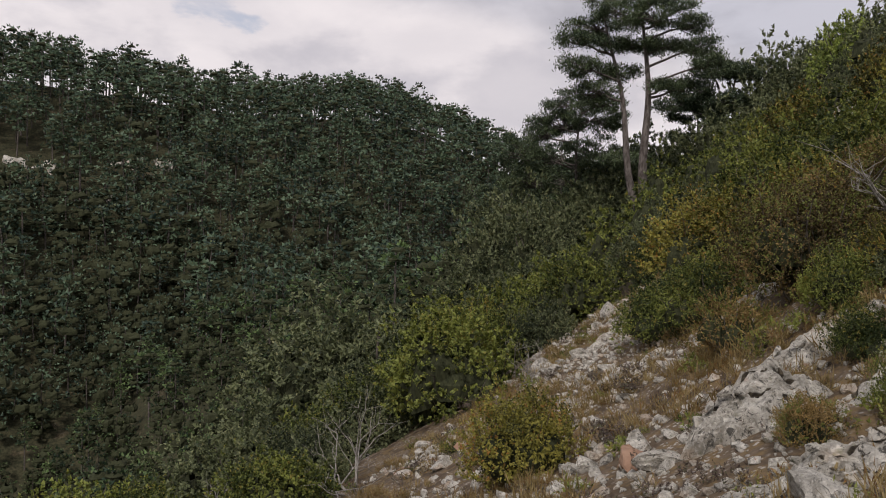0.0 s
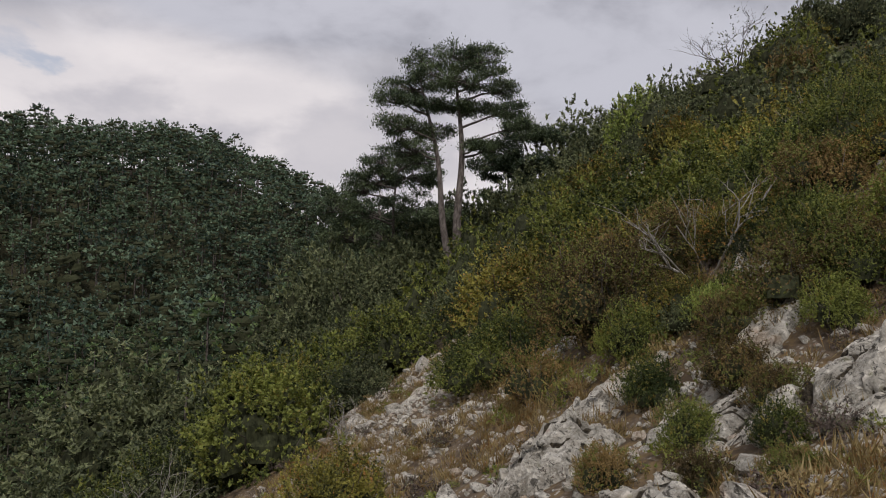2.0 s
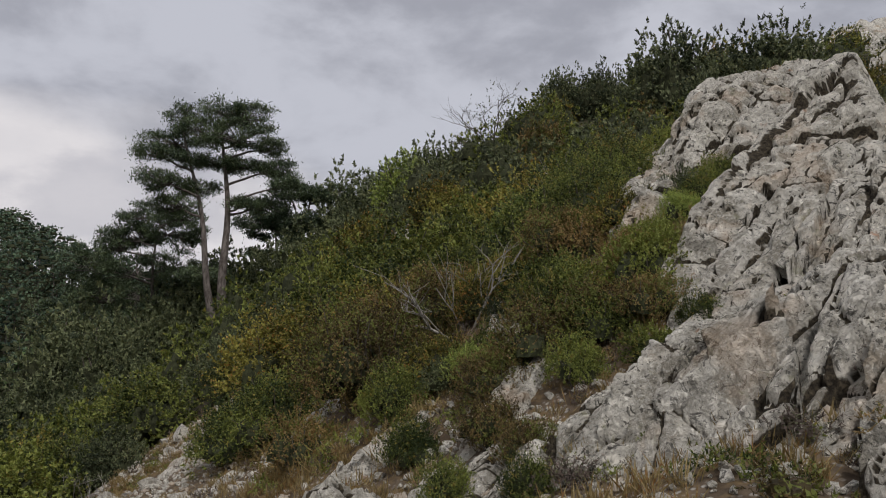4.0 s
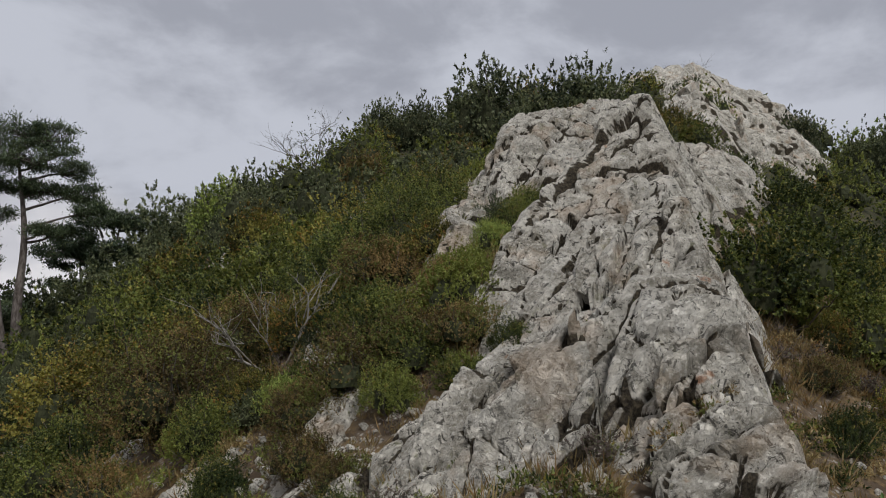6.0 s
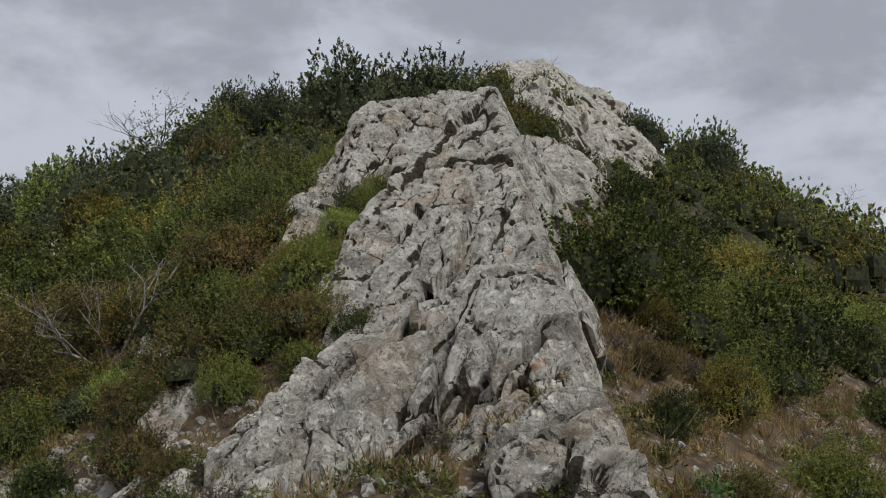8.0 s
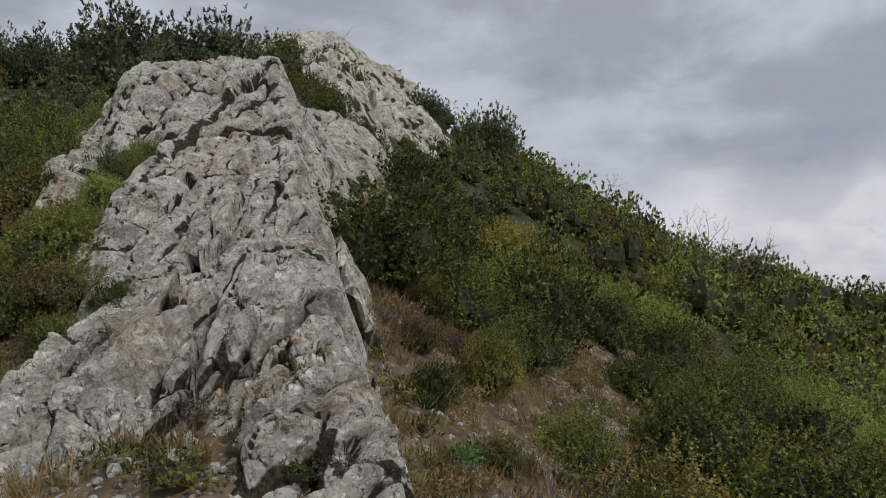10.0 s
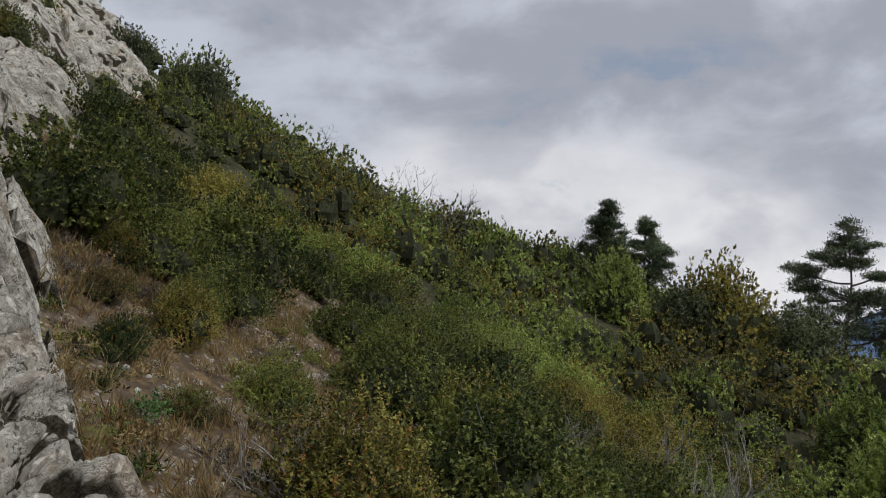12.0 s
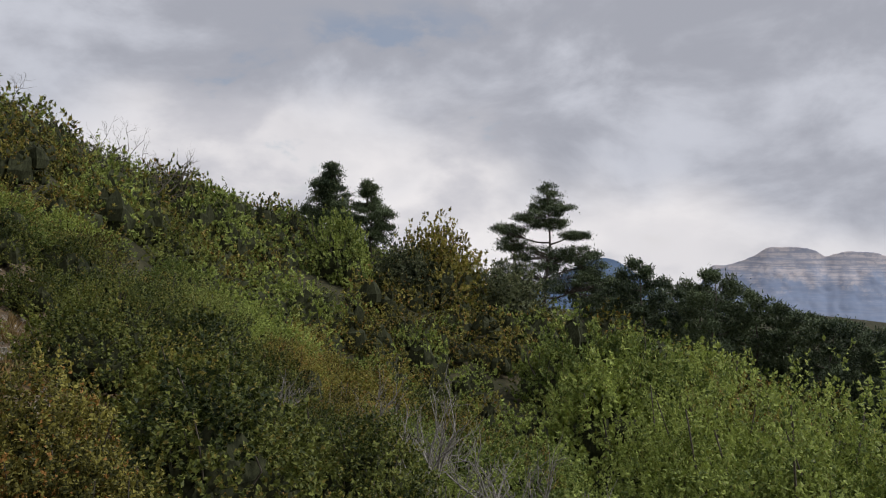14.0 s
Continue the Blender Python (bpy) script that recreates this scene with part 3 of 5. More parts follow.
def strew_blocks(ob, rise, s_span, d_span, count, sizes, seed):
    """Blocks that stand proud of a bed of rock, long sides down its dip."""
    rng = np.random.default_rng(seed)
    made = []
    for k in range(count * 12):
        if len(made) >= count:
            break
        s, d = rng.uniform(*s_span), rng.uniform(*d_span)
        size = sizes[0] + (sizes[1] - sizes[0]) * rng.uniform() ** 2
        if float(rise(np.array(s), np.array(d))) < 0.08 or any(math.hypot(s - a, d - b) < 0.42 * (size + q) for a, b, q in made):
            continue
        made.append((s, d, size))

        def top(s, d):
            x, y = plan(s, d)
            return np.array([x, y, float(height(x, y)) + float(rise(np.array(s), np.array(d)))])
        here = top(s, d)
        e = 0.25 * size + 0.1
        along_dip = unit(top(s + 0.8 * e, d + 0.6 * e) - top(s - 0.8 * e, d - 0.6 * e))
        across = unit(top(s - 0.6 * e, d + 0.8 * e) - top(s + 0.6 * e, d - 0.8 * e))
        nrm = unit(np.cross(along_dip, across) * np.array([1, 1, 1]))
        nrm = nrm if nrm[2] > 0 else -nrm
        across = np.cross(nrm, along_dip)
        m = Matrix((along_dip, across, nrm)).transposed() @ Euler((rng.normal() * 0.28, rng.normal() * 0.2, rng.normal() * 0.3)).to_matrix()
        block = part("rock_block", BLOCKS[rng.integers(len(BLOCKS))], ob)
        block.matrix_basis = Matrix.LocRotScale(Vector(here - nrm * size * 0.2), m.to_quaternion(), (size * 1.25, size * rng.uniform(0.5, 0.8), size * rng.uniform(0.6, 1.0)))


def fin(s, d, stations, low, high, tops, slope_left, slope_right):
    """A fin of rock: a top between the lines low and high, falling to both sides."""
    left_edge, right_edge, top = (curve(s, stations, line) for line in (low, high, tops))
    fade = step(stations[0] - 0.6, stations[0] + 0.1, s) * (1 - step(stations[-1] - 0.1, stations[-1] + 0.7, s))
    over = np.maximum(left_edge - d, 0)
    past = np.maximum(d - right_edge, 0)
    middle = (d - 0.5 * (left_edge + right_edge)) / (0.5 * (right_edge - left_edge) + 0.2)
    return top - 0.10 * middle ** 2 * (np.abs(middle) < 1.5) - slope_left * over - slope_right * past - 4.0 * (1 - fade)


def rib_top(s, d):
    """The rib in three steps up the crest, each behind and above the last, and the boss at its head."""
    dome = fin(s, d, (2.6, 3.4, 4.4, 5.2, 5.8, 6.2, 7.0, 7.8), (0.1, 0.1, 0.25, 0.2, 0.1, 0.0, 0.1, 0.2), (1.0, 0.95, 0.86, 0.66, 0.56, 0.52, 0.50, 0.4), (0.35, 0.66, 1.08, 1.52, 1.92, 2.16, 2.26, 2.1), 0.60, 2.4)
    second = fin(s, d, (7.0, 7.6, 8.0, 8.5, 9.2, 10.0), (-0.3, 0.0, 0.1, 0.15, 0.0, -0.1), (0.60, 0.52, 0.48, 0.40, 0.35, 0.25), (1.75, 2.5, 2.9, 3.2, 3.3, 3.5), 0.55, 2.0)
    third = fin(s, d, (8.3, 8.8, 9.4, 10.4, 11.0, 11.67, 12.3, 13.2), (-1.75, -1.5, -1.25, -0.85, -0.6, -0.35, -0.3, -0.5), (-0.3, 0.0, 0.2, 0.2, 0.15, -0.05, 0.1, 0.3), (2.4, 2.85, 3.4, 4.15, 4.68, 5.2, 4.9, 4.6), 1.5, 1.7)
    boss = fin(s, d, (11.8, 12.6, 13.4, 14.2, 15.0, 16.0), (-2.0, -2.3, -2.4, -2.2, -1.8, -1.5), (-1.0, -0.9, -0.7, -0.5, -0.4, -0.2), (4.0, 4.75, 5.4, 5.95, 6.0, 5.7), 1.6, 1.1)
    return np.maximum(np.maximum(dome, second), np.maximum(third, boss))


def rib_rise(s, d):
    x, y = plan(s, d)
    return rib_top(s, d) - height(x, y) + 0.14 * fbm(s * 0.9, d * 0.9, octaves=3, seed=40)


def mound(s0, d0, rs, rd, rise, turn=0.0):
    c, q = math.cos(turn), math.sin(turn)

    def shape(s, d):
        a, b = ((s - s0) * c + (d - d0) * q) / rs, ((d - d0) * c - (s - s0) * q) / rd
        return rise * (1 - (a * a + b * b) ** 1.7) + 0.45 * rise * fbm(s * 1.6 / rd, d * 1.6 / rd, octaves=3, seed=int(s0 * 7 + 50))
    return shape


RIB = "jagged pale grey limestone rib along the ridge crest"
outcrop(RIB, 2.2, 7.6, -3.4, 2.0, 0.016, rib_rise, 0.64, 11)
outcrop("upper steps of the pale grey limestone rib", 7.55, 16.6, -4.6, 2.0, 0.024, rib_rise, 0.70, 11)
LEDGES = [
    ("steep grey limestone face below the crest", 17.0, 1.2, 3.0, 1.2, 0.7, 0.08, 0.9, 0.1),
    ("broken limestone ledge on the scrubby slope", 14.8, -5.7, 1.5, 0.6, 0.7, 0.06, 0.5, 0.3),
    ("pale limestone ledge among shrubs", 10.9, -2.45, 1.9, 0.42, 0.45, 0.025, 0.55, -0.15),
    ("pale limestone ledge among shrubs", 9.0, -3.4, 1.3, 0.55, 0.16, 0.025, 0.4, -0.5),
    ("limestone ledge under the crest", 20.5, -4.4, 2.4, 0.8, 1.0, 0.09, 0.7, 0.2),
    ("rocky limestone summit crag", 51.0, 2.2, 8.0, 5.4, 0.5, 0.2, 1.6, 0.1),
    ("weathered limestone crag below the summit", 40.5, 3.8, 7.5, 3.8, 1.7, 0.15, 1.4, 0.1),
    ("grey limestone boss on the upper ridge", 29.0, 1.8, 4.0, 1.6, 1.3, 0.13, 1.2, 0.1),
    ("tan limestone ledge among shrubs", 29.0, -16.6, 1.4, 0.6, 0.5, 0.10, 0.7, 0.1),
    ("low limestone slab on the rocky slope", 7.3, -2.9, 0.7, 0.32, 0.30, 0.04, 0.3, 0.2),
    ("flat limestone ledge on the rocky slope", 9.7, -6.3, 0.9, 0.32, 0.20, 0.04, 0.3, 0.5),
    ("flat limestone ledge on the rocky slope", 7.2, -4.4, 0.8, 0.30, 0.22, 0.04, 0.3, 0.6),
    ("flat limestone ledge on the rocky slope", 12.4, -11.0, 1.2, 0.35, 0.22, 0.05, 0.35, 0.5),
    ("weathered boulder on the rocky slope", 5.9, -3.95, 0.62, 0.30, 0.42, 0.03, 0.3, 0.5),
    ("flat limestone ledge on the rocky slope", 4.6, -2.6, 0.8, 0.35, 0.25, 0.035, 0.3, 0.4),
    ("flat limestone ledge on the rocky slope", 8.6, -8.0, 0.9, 0.3, 0.2, 0.045, 0.3, 0.5),
]
for label, s0, d0, rs, rd, rise, grid, big, turn in LEDGES:
    form = mound(s0, d0, rs, rd, rise, turn)
    bed = outcrop(label, s0 - rs * 1.5, s0 + rs * 1.5, d0 - rd * 1.8, d0 + rd * 1.8, grid, form, big, int(s0 * 3) + 20)
    strew_blocks(bed, form, (s0 - rs, s0 + rs), (d0 - rd, d0 + rd), 5 if rd < 0.5 else 8, (0.2 * rd, 0.3 * rd + 0.12 * rs), int(s0 * 5))


def far_mountain(name, label, azimuth, away, base, profile, depth, mat, steps):
    """A distant massif: a skyline along its length, falling to the plain in terraces."""
    xs, zs = profile
    u = np.linspace(xs[0], xs[-1], 260)
    v = np.linspace(0, 1, 90)
    uu, vv = np.meshgrid(u, v, indexing="ij")
    top = curve(uu, xs, zs) + 3 * fbm(uu / 18, 0 * uu, octaves=4, seed=31)
    # cliffs and terraces run level along the massif, buttresses stand out of it
    level = vv * 9 + 0.5 * fbm(uu / 300, 0 * uu, octaves=3, seed=41)
    part_of = level - np.floor(level)
    stair = (np.floor(level) + step(0.35, 1.0, part_of)) / 9
    fall = np.clip(vv + steps * 0.06 * (stair - vv), 0, 1)
    z = top + (base - top) * fall
    out = depth * (0.25 * vv + 0.75 * vv ** 1.5) + steps * (14 * fbm(uu / 170, 0.6 * vv, octaves=4, seed=35) + 26 * np.abs(fbm(uu / 95, vv * 4, octaves=4, seed=37))) * np.minimum(vv * 4, 1)
    a = math.radians(azimuth)
    x = math.sin(a) * (away - out) + math.cos(a) * uu
    y = math.cos(a) * (away - out) - math.sin(a) * uu
    rows, cols = uu.shape
    back = np.stack([x[:, 0] + math.sin(a) * 250, y[:, 0] + math.cos(a) * 250, np.full(rows, base - 60.0)], -1)
    pts = np.concatenate([np.stack([x, y, z], -1).reshape(-1, 3), back])
    i, j = np.meshgrid(np.arange(rows - 1), np.arange(cols - 1), indexing="ij")
    f = np.stack([i * cols + j, i * cols + j + 1, (i + 1) * cols + j + 1, (i + 1) * cols + j], -1).reshape(-1, 4)
    k = np.arange(rows - 1)
    f = np.concatenate([f, np.stack([rows * cols + k, k * cols, (k + 1) * cols, rows * cols + k + 1], -1)])
    return tagged(new(name, mesh(name, pts, f, mat, True)), label, "mountain", kind="structure")


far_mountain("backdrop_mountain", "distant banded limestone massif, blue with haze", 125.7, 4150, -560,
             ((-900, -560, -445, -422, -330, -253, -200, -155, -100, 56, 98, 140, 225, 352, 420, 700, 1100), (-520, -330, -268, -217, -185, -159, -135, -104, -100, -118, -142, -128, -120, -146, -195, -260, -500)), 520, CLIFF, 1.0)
far_mountain("backdrop_hill", "distant wooded hill, blue with haze", 113.2, 4450, -520,
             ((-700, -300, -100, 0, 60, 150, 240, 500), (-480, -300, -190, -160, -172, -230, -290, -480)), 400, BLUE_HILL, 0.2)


# ---- plants: patterns built once ----
def shrub_meshes(seed, leafmat, radius, tall, count, leaves, leaf, width, length=0.3, up=0.5, stems=12, thick=0.018, wood=TWIG, low=0.12, form=kites, heads=5, solid=False):
    rng = np.random.default_rng(seed)
    v, f, base, way, span, core = shoots(rng, count, radius, tall, length, leaves, leaf, width, up, low, heads=heads, form=form)
    sv, sf = stem_lines(rng, base + way * span[:, None], stems, thick)
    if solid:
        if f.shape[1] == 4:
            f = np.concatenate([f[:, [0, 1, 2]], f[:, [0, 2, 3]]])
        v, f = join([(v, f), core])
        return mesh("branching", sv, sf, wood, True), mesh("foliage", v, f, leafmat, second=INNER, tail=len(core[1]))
    return mesh("branching", sv, sf, wood, True), mesh("foliage", v, f, leafmat)


def shrub(pattern, label, at, size, group="", category="shrub", name="shrub", turn=None):
    ob = thing(name, label, category, at, random.uniform(0, 6.28) if turn is None else turn, size, group)
    part("branching", pattern[0], ob)
    part("foliage", pattern[1], ob)
    return ob


def bush(seed, tone, radius=0.74, tall=1.0, up=0.35, length=0.075, stems=14, count=1500, leaf=0.026, heads=5, form=blades):
    return shrub_meshes(seed, NEAR[tone], radius, tall, count, 12, leaf, leaf * (1.0 if form is blades else 0.75), length, up, stems, 0.011, heads=heads, form=form, solid=True)


P_SCRUB = [bush(k, "scrub", heads=h) for k, h in ((1, 5), (2, 7), (3, 10))]
P_OLIVE = [bush(k, "olive", tall=0.95, length=0.15, heads=h) for k, h in ((4, 5), (5, 8))]
P_FRESH = [bush(6, "fresh", tall=0.95, heads=7)]
P_RUST = [bush(7, "rust", tall=0.95, length=0.17, stems=30, count=850)]
P_OAK = [bush(8, "oak", tall=0.95, up=0.3, length=0.09, heads=9)]
P_BIG = [shrub_meshes(k, FAR["oak"], 0.60, 1.0, 2200, 9, 0.034, 0.026, 0.06, 0.3, 14, 0.02, low=-0.1, heads=16, form=blades, solid=True) for k in (9, 10)]
P_CROWN = [shrub_meshes(k, FAR[m], 0.58, 1.0, 2000, 9, 0.036, 0.028, 0.07, 0.4, 16, 0.02, low=-0.1, heads=14, form=blades, solid=True) for k, m in ((15, "olive"), (16, "rust"), (17, "fresh"), (18, "oak"))]
P_NEAR = [bush(k, m, 0.72, 1.0, 0.6, 0.14, 30, 1700, 0.028, 8, kites) for k, m in ((11, "scrub"), (12, "olive"), (13, "rust"), (14, "fresh"))]
P_LARGE = [bush(k, m, 0.72, 1.0, 0.55, 0.10, 40, 3400, 0.0185, 12, kites) for k, m in ((31, "scrub"), (32, "olive"), (33, "rust"), (34, "fresh"))]

TREES = []      # feet and reach of single plants, which the scatter keeps clear of


def keep(s, d, reach):
    x, y = plan(s, d)
    TREES.append((x, y, reach))


# single shrubs: pattern, s, d, size, label
SINGLE = [
    (P_NEAR[0], 10.9, -9.1, 1.25, "dense green box shrub on the rocky slope"),
    (P_NEAR[0], 9.9, -7.5, 1.20, "dense green box shrub on the rocky slope"),
    (P_NEAR[1], 5.5, -6.3, 1.00, "olive-green shrub on stony ground"),
    (P_NEAR[2], 8.9, -5.4, 1.55, "browned oak shrub with bare twigs"),
    (P_NEAR[2], 10.3, -5.2, 1.20, "browned oak shrub with bare twigs"),
    (P_NEAR[0], 8.0, -4.5, 0.7, "dark green shrub beside the rocks"),
    (P_NEAR[1], 9.9, -4.0, 0.62, "yellowing shrub beside the rocks"),
    (P_NEAR[3], 8.0, -3.5, 0.50, "small fresh green shrub on the slope"),
    (P_NEAR[1], 5.5, 2.75, 1.1, "yellow-green shrub with a bleached dead branch"),
    (P_NEAR[1], 8.8, 5.6, 1.15, "yellow-green shrub beside the trail"),
    (P_NEAR[0], 9.7, 2.9, 0.85, "dark green shrub beside the trail"),
    (P_NEAR[1], 8.2, 2.2, 0.62, "low grey-green cushion shrub beside the trail"),
    (P_NEAR[0], 11.4, 6.2, 1.45, "dense dark green scrub oak"),
    (P_NEAR[0], 12.8, 8.0, 1.70, "dense dark green scrub oak"),
    (P_NEAR[3], 15.0, 10.0, 1.70, "fresh green shrub on the slope"),
    (P_NEAR[1], 13.4, 10.6, 1.60, "yellowing scrub oak with bare stems"),
    (P_NEAR[1], 11.6, 10.6, 1.60, "yellowing scrub oak with bare stems"),
    (P_NEAR[0], 9.4, 8.0, 1.40, "dense dark green scrub oak"),
    (P_NEAR[3], 9.2, 13.2, 1.90, "fresh green shrub on the slope"),
    (P_NEAR[3], 7.6, 15.6, 2.30, "fresh green shrub on the slope"),
    (P_NEAR[3], 10.4, 17.0, 2.60, "fresh green shrub on the slope"),
    (P_NEAR[3], 6.4, 18.4, 2.40, "fresh green shrub on the slope"),
    (P_NEAR[1], 12.6, 16.2, 2.40, "yellowing scrub oak with bare stems"),
    (P_NEAR[3], 14.2, 19.6, 2.70, "fresh green shrub on the slope"),
    (P_NEAR[3], 4.0, 13.4, 1.90, "fresh green shrub on the slope"),
    (P_NEAR[3], 2.6, 16.0, 2.30, "fresh green shrub on the slope"),
    (P_NEAR[3], 5.4, 11.6, 1.50, "fresh green shrub on the slope"),
    (P_NEAR[3], 4.6, 19.4, 2.70, "fresh green shrub on the slope"),
    (P_NEAR[1], 7.2, 12.0, 1.70, "yellowing scrub oak with bare stems"),
    (P_NEAR[3], 8.4, 21.5, 2.90, "fresh green shrub on the slope"),
    (P_NEAR[3], 5.6, 24.0, 3.00, "fresh green shrub on the slope"),
    (P_NEAR[1], 4.9, 2.75, 0.95, "yellow-green shrub beside the trail"),
    (P_NEAR[1], 4.9, 4.1, 1.00, "yellow-green shrub beside the trail"),
    (P_NEAR[0], 7.5, 2.9, 0.60, "low green shrub beside the trail"),
    (P_NEAR[0], 8.9, 2.4, 0.60, "low green shrub beside the trail"),
    (P_NEAR[1], 9.6, 1.8, 0.50, "low olive shrub beside the trail"),
    (P_NEAR[0], 7.2, 1.5, 0.42, "low green shrub at the foot of the rock"),
    (P_NEAR[0], 10.6, 2.4, 0.80, "dark green shrub beside the trail"),
    (P_NEAR[0], 11.6, 3.2, 0.95, "dark green shrub beside the trail"),
    (P_NEAR[2], 6.5, 1.9, 0.36, "low browned shrub beside the trail"),
    (P_NEAR[2], 8.4, 1.5, 0.42, "low browned shrub at the foot of the rock"),
    (P_NEAR[1], 5.4, 6.0, 1.10, "yellowing shrub with orange-brown shoot tips"),
    (P_NEAR[1], 4.4, 5.0, 0.95, "yellowing shrub with orange-brown shoot tips"),
    (P_NEAR[2], 6.3, -2.3, 0.45, "low browned shrub on stony ground"),
    (P_NEAR[0], 5.6, -2.0, 0.38, "low dark green shrub on stony ground"),
    (P_NEAR[2], 6.8, -2.8, 0.50, "low browned shrub on stony ground"),
    (P_NEAR[0], 6.0, -2.8, 0.45, "low dark green shrub on stony ground"),
    (P_NEAR[2], 5.1, -2.3, 0.36, "low browned shrub on stony ground"),
    (P_NEAR[2], 7.6, -3.2, 0.60, "low browned shrub on stony ground"),
    (P_NEAR[0], 7.0, -3.7, 0.50, "low dark green shrub on stony ground"),
    (P_NEAR[2], 4.8, -1.6, 0.30, "low browned shrub on stony ground"),
    (P_NEAR[2], 5.4, -3.2, 0.40, "low browned shrub on stony ground"),
    (P_NEAR[2], 7.9, -1.7, 0.55, "browned shrub against the limestone rib"),
    (P_NEAR[0], 7.7, -1.2, 0.40, "dark green shrub against the limestone rib"),
    (P_NEAR[2], 8.0, -2.3, 0.70, "browned shrub against the limestone rib"),
    (P_NEAR[0], 8.5, -2.7, 0.75, "dark green shrub against the limestone rib"),
    (P_NEAR[0], 7.3, -2.2, 0.50, "dark green shrub against the limestone rib"),
    (P_NEAR[2], 8.9, -2.1, 0.60, "browned shrub against the limestone rib"),
    (P_NEAR[2], 10.0, -3.2, 0.90, "browned shrub beside a limestone ledge"),
    (P_NEAR[0], 9.2, -1.95, 0.45, "green shrub in a cleft of the rib"),
    (P_NEAR[3], 9.8, -1.8, 0.45, "fresh green shrub in a cleft of the rib"),
    (P_NEAR[0], 10.5, -1.7, 0.50, "green shrub in a cleft of the rib"),
    (P_NEAR[0], 11.2, -1.6, 0.55, "green shrub in a cleft of the rib"),
    (P_NEAR[0], 12.2, -3.7, 1.45, "dense green box shrub beside the rib"),
    (P_NEAR[0], 13.3, -3.5, 1.45, "dense green box shrub beside the rib"),
    (P_NEAR[3], 12.9, -4.7, 1.25, "fresh green shrub beside the rib"),
    (P_NEAR[0], 11.5, -4.3, 1.25, "dense green box shrub beside the rib"),
    (P_NEAR[1], 14.4, -3.8, 1.30, "yellowing scrub oak beside the rib"),
]
for pattern, s, d, size, label in SINGLE:
    if size > 1.35:
        pattern = P_LARGE[P_NEAR.index(pattern)]
    shrub(pattern, label, spot(s, d, 0.05), size, "shrubs of the ridge")
    keep(s, d, 0.55 * size)

def at_azimuth(azimuth, away, sink=0.4):
    a = math.radians(azimuth)
    x, y = away * math.sin(a), away * math.cos(a)
    return x, y, float(height(x, y)) - sink


# the round holm oaks below the slope
shrub(P_BIG[0], "round grey-green holm oak below the slope", at_azimuth(-7.4, 28.0), 6.2, "", "tree", "holm_oak")
keep(*along(*at_azimuth(-7.4, 28.0)[:2]), 3.2)
shrub(P_BIG[1], "round grey-green holm oak below the slope", at_azimuth(-3.0, 33.0), 5.0, "", "tree", "holm_oak")
keep(*along(*at_azimuth(-3.0, 33.0)[:2]), 2.6)


def pine(name, label, at, tall, seed, trunks, first=0.4, reach=0.3, limbs=22, tufts=60, blade=0.26, flat=0.45, category="pine tree", peak=1.0):
    """A pine: crooked trunks, bare lower boles, tiered limbs that end in flat pads of needles."""
    rng = np.random.default_rng(seed)
    ob = thing(name, label, category, at)
    leaves = []
    for lean_x, lean_y, share, thick in trunks:
        h = tall * share
        t = np.linspace(0, 1, 14)
        line = np.stack([lean_x * h * t + 0.012 * h * np.sin(t * 9 + seed), lean_y * h * t + 0.012 * h * np.cos(t * 8 + seed), h * t - 0.3], -1)
        wood = [tube(line, thick * (1.0 - 0.88 * t ** 0.9) * (1 + 0.35 * np.exp(-t * 18)), 10)]
        for k in range(limbs):
            f = first + (1 - first) * (k + rng.uniform(0, 0.8)) / limbs
            p = np.array([np.interp(f, t, line[:, c]) for c in range(3)])
            az = k * 2.4 + rng.uniform(-0.4, 0.4)
            f2 = (f - first) / (1 - first)
            span = tall * reach * (0.72 + 0.4 * min(f2, 0.5) - peak * max(f2 - 0.5, 0) ** 1.5) * rng.uniform(0.65, 1.15) * (0.55 if f2 > 0.88 else 1.0)
            out = np.array([math.cos(az), math.sin(az), 0])
            q = np.linspace(0, 1, 6)[:, None]
            limb = p + out * span * q + np.array([0, 0, 1]) * span * (0.14 * q + rng.uniform(-0.05, 0.28) * q * q) + rng.normal(size=(6, 3)) * 0.03 * span * q
            r = max(thick * 0.28 * (1 - 0.6 * f), 0.025)
            wood.append(tube(limb, np.linspace(r, r * 0.3, 6), 5))
            for b in range(8):
                g = rng.uniform(0.35, 1.0)
                start = np.array([np.interp(g, q[:, 0], limb[:, c]) for c in range(3)])
                w = unit(out * 0.7 + rng.normal(size=3) * np.array([0.9, 0.9, 0.25]) + np.array([0, 0, 0.25]))
                length = span * rng.uniform(0.16, 0.38)
                end = start + w * length
                wood.append(tube(np.stack([start, (start + end) / 2 + rng.normal(size=3) * 0.05 * length, end]), [r * 0.35, r * 0.25, r * 0.12], 4))
                c = start + (end - start) * rng.uniform(0.35, 1.15, (tufts, 1)) + rng.normal(size=(tufts, 3)) * np.array([1, 1, flat]) * max(span * 0.085, 0.2)
                wd = unit(rng.normal(size=(tufts, 3)) + np.array([0, 0, 0.55]) + out * 0.3)
                leaves.append(blades(c, wd, blade * rng.uniform(0.7, 1.3, tufts), blade * 0.42, rng, np.array([0, 0, 1.0]) + 0 * wd))
        v, fc = join(wood)
        part("trunk", mesh("trunk", v, fc, BARK, True), ob)
    v, fc = join(leaves)
    part("crown", mesh("crown", v, fc, NEEDLE), ob)
    return ob


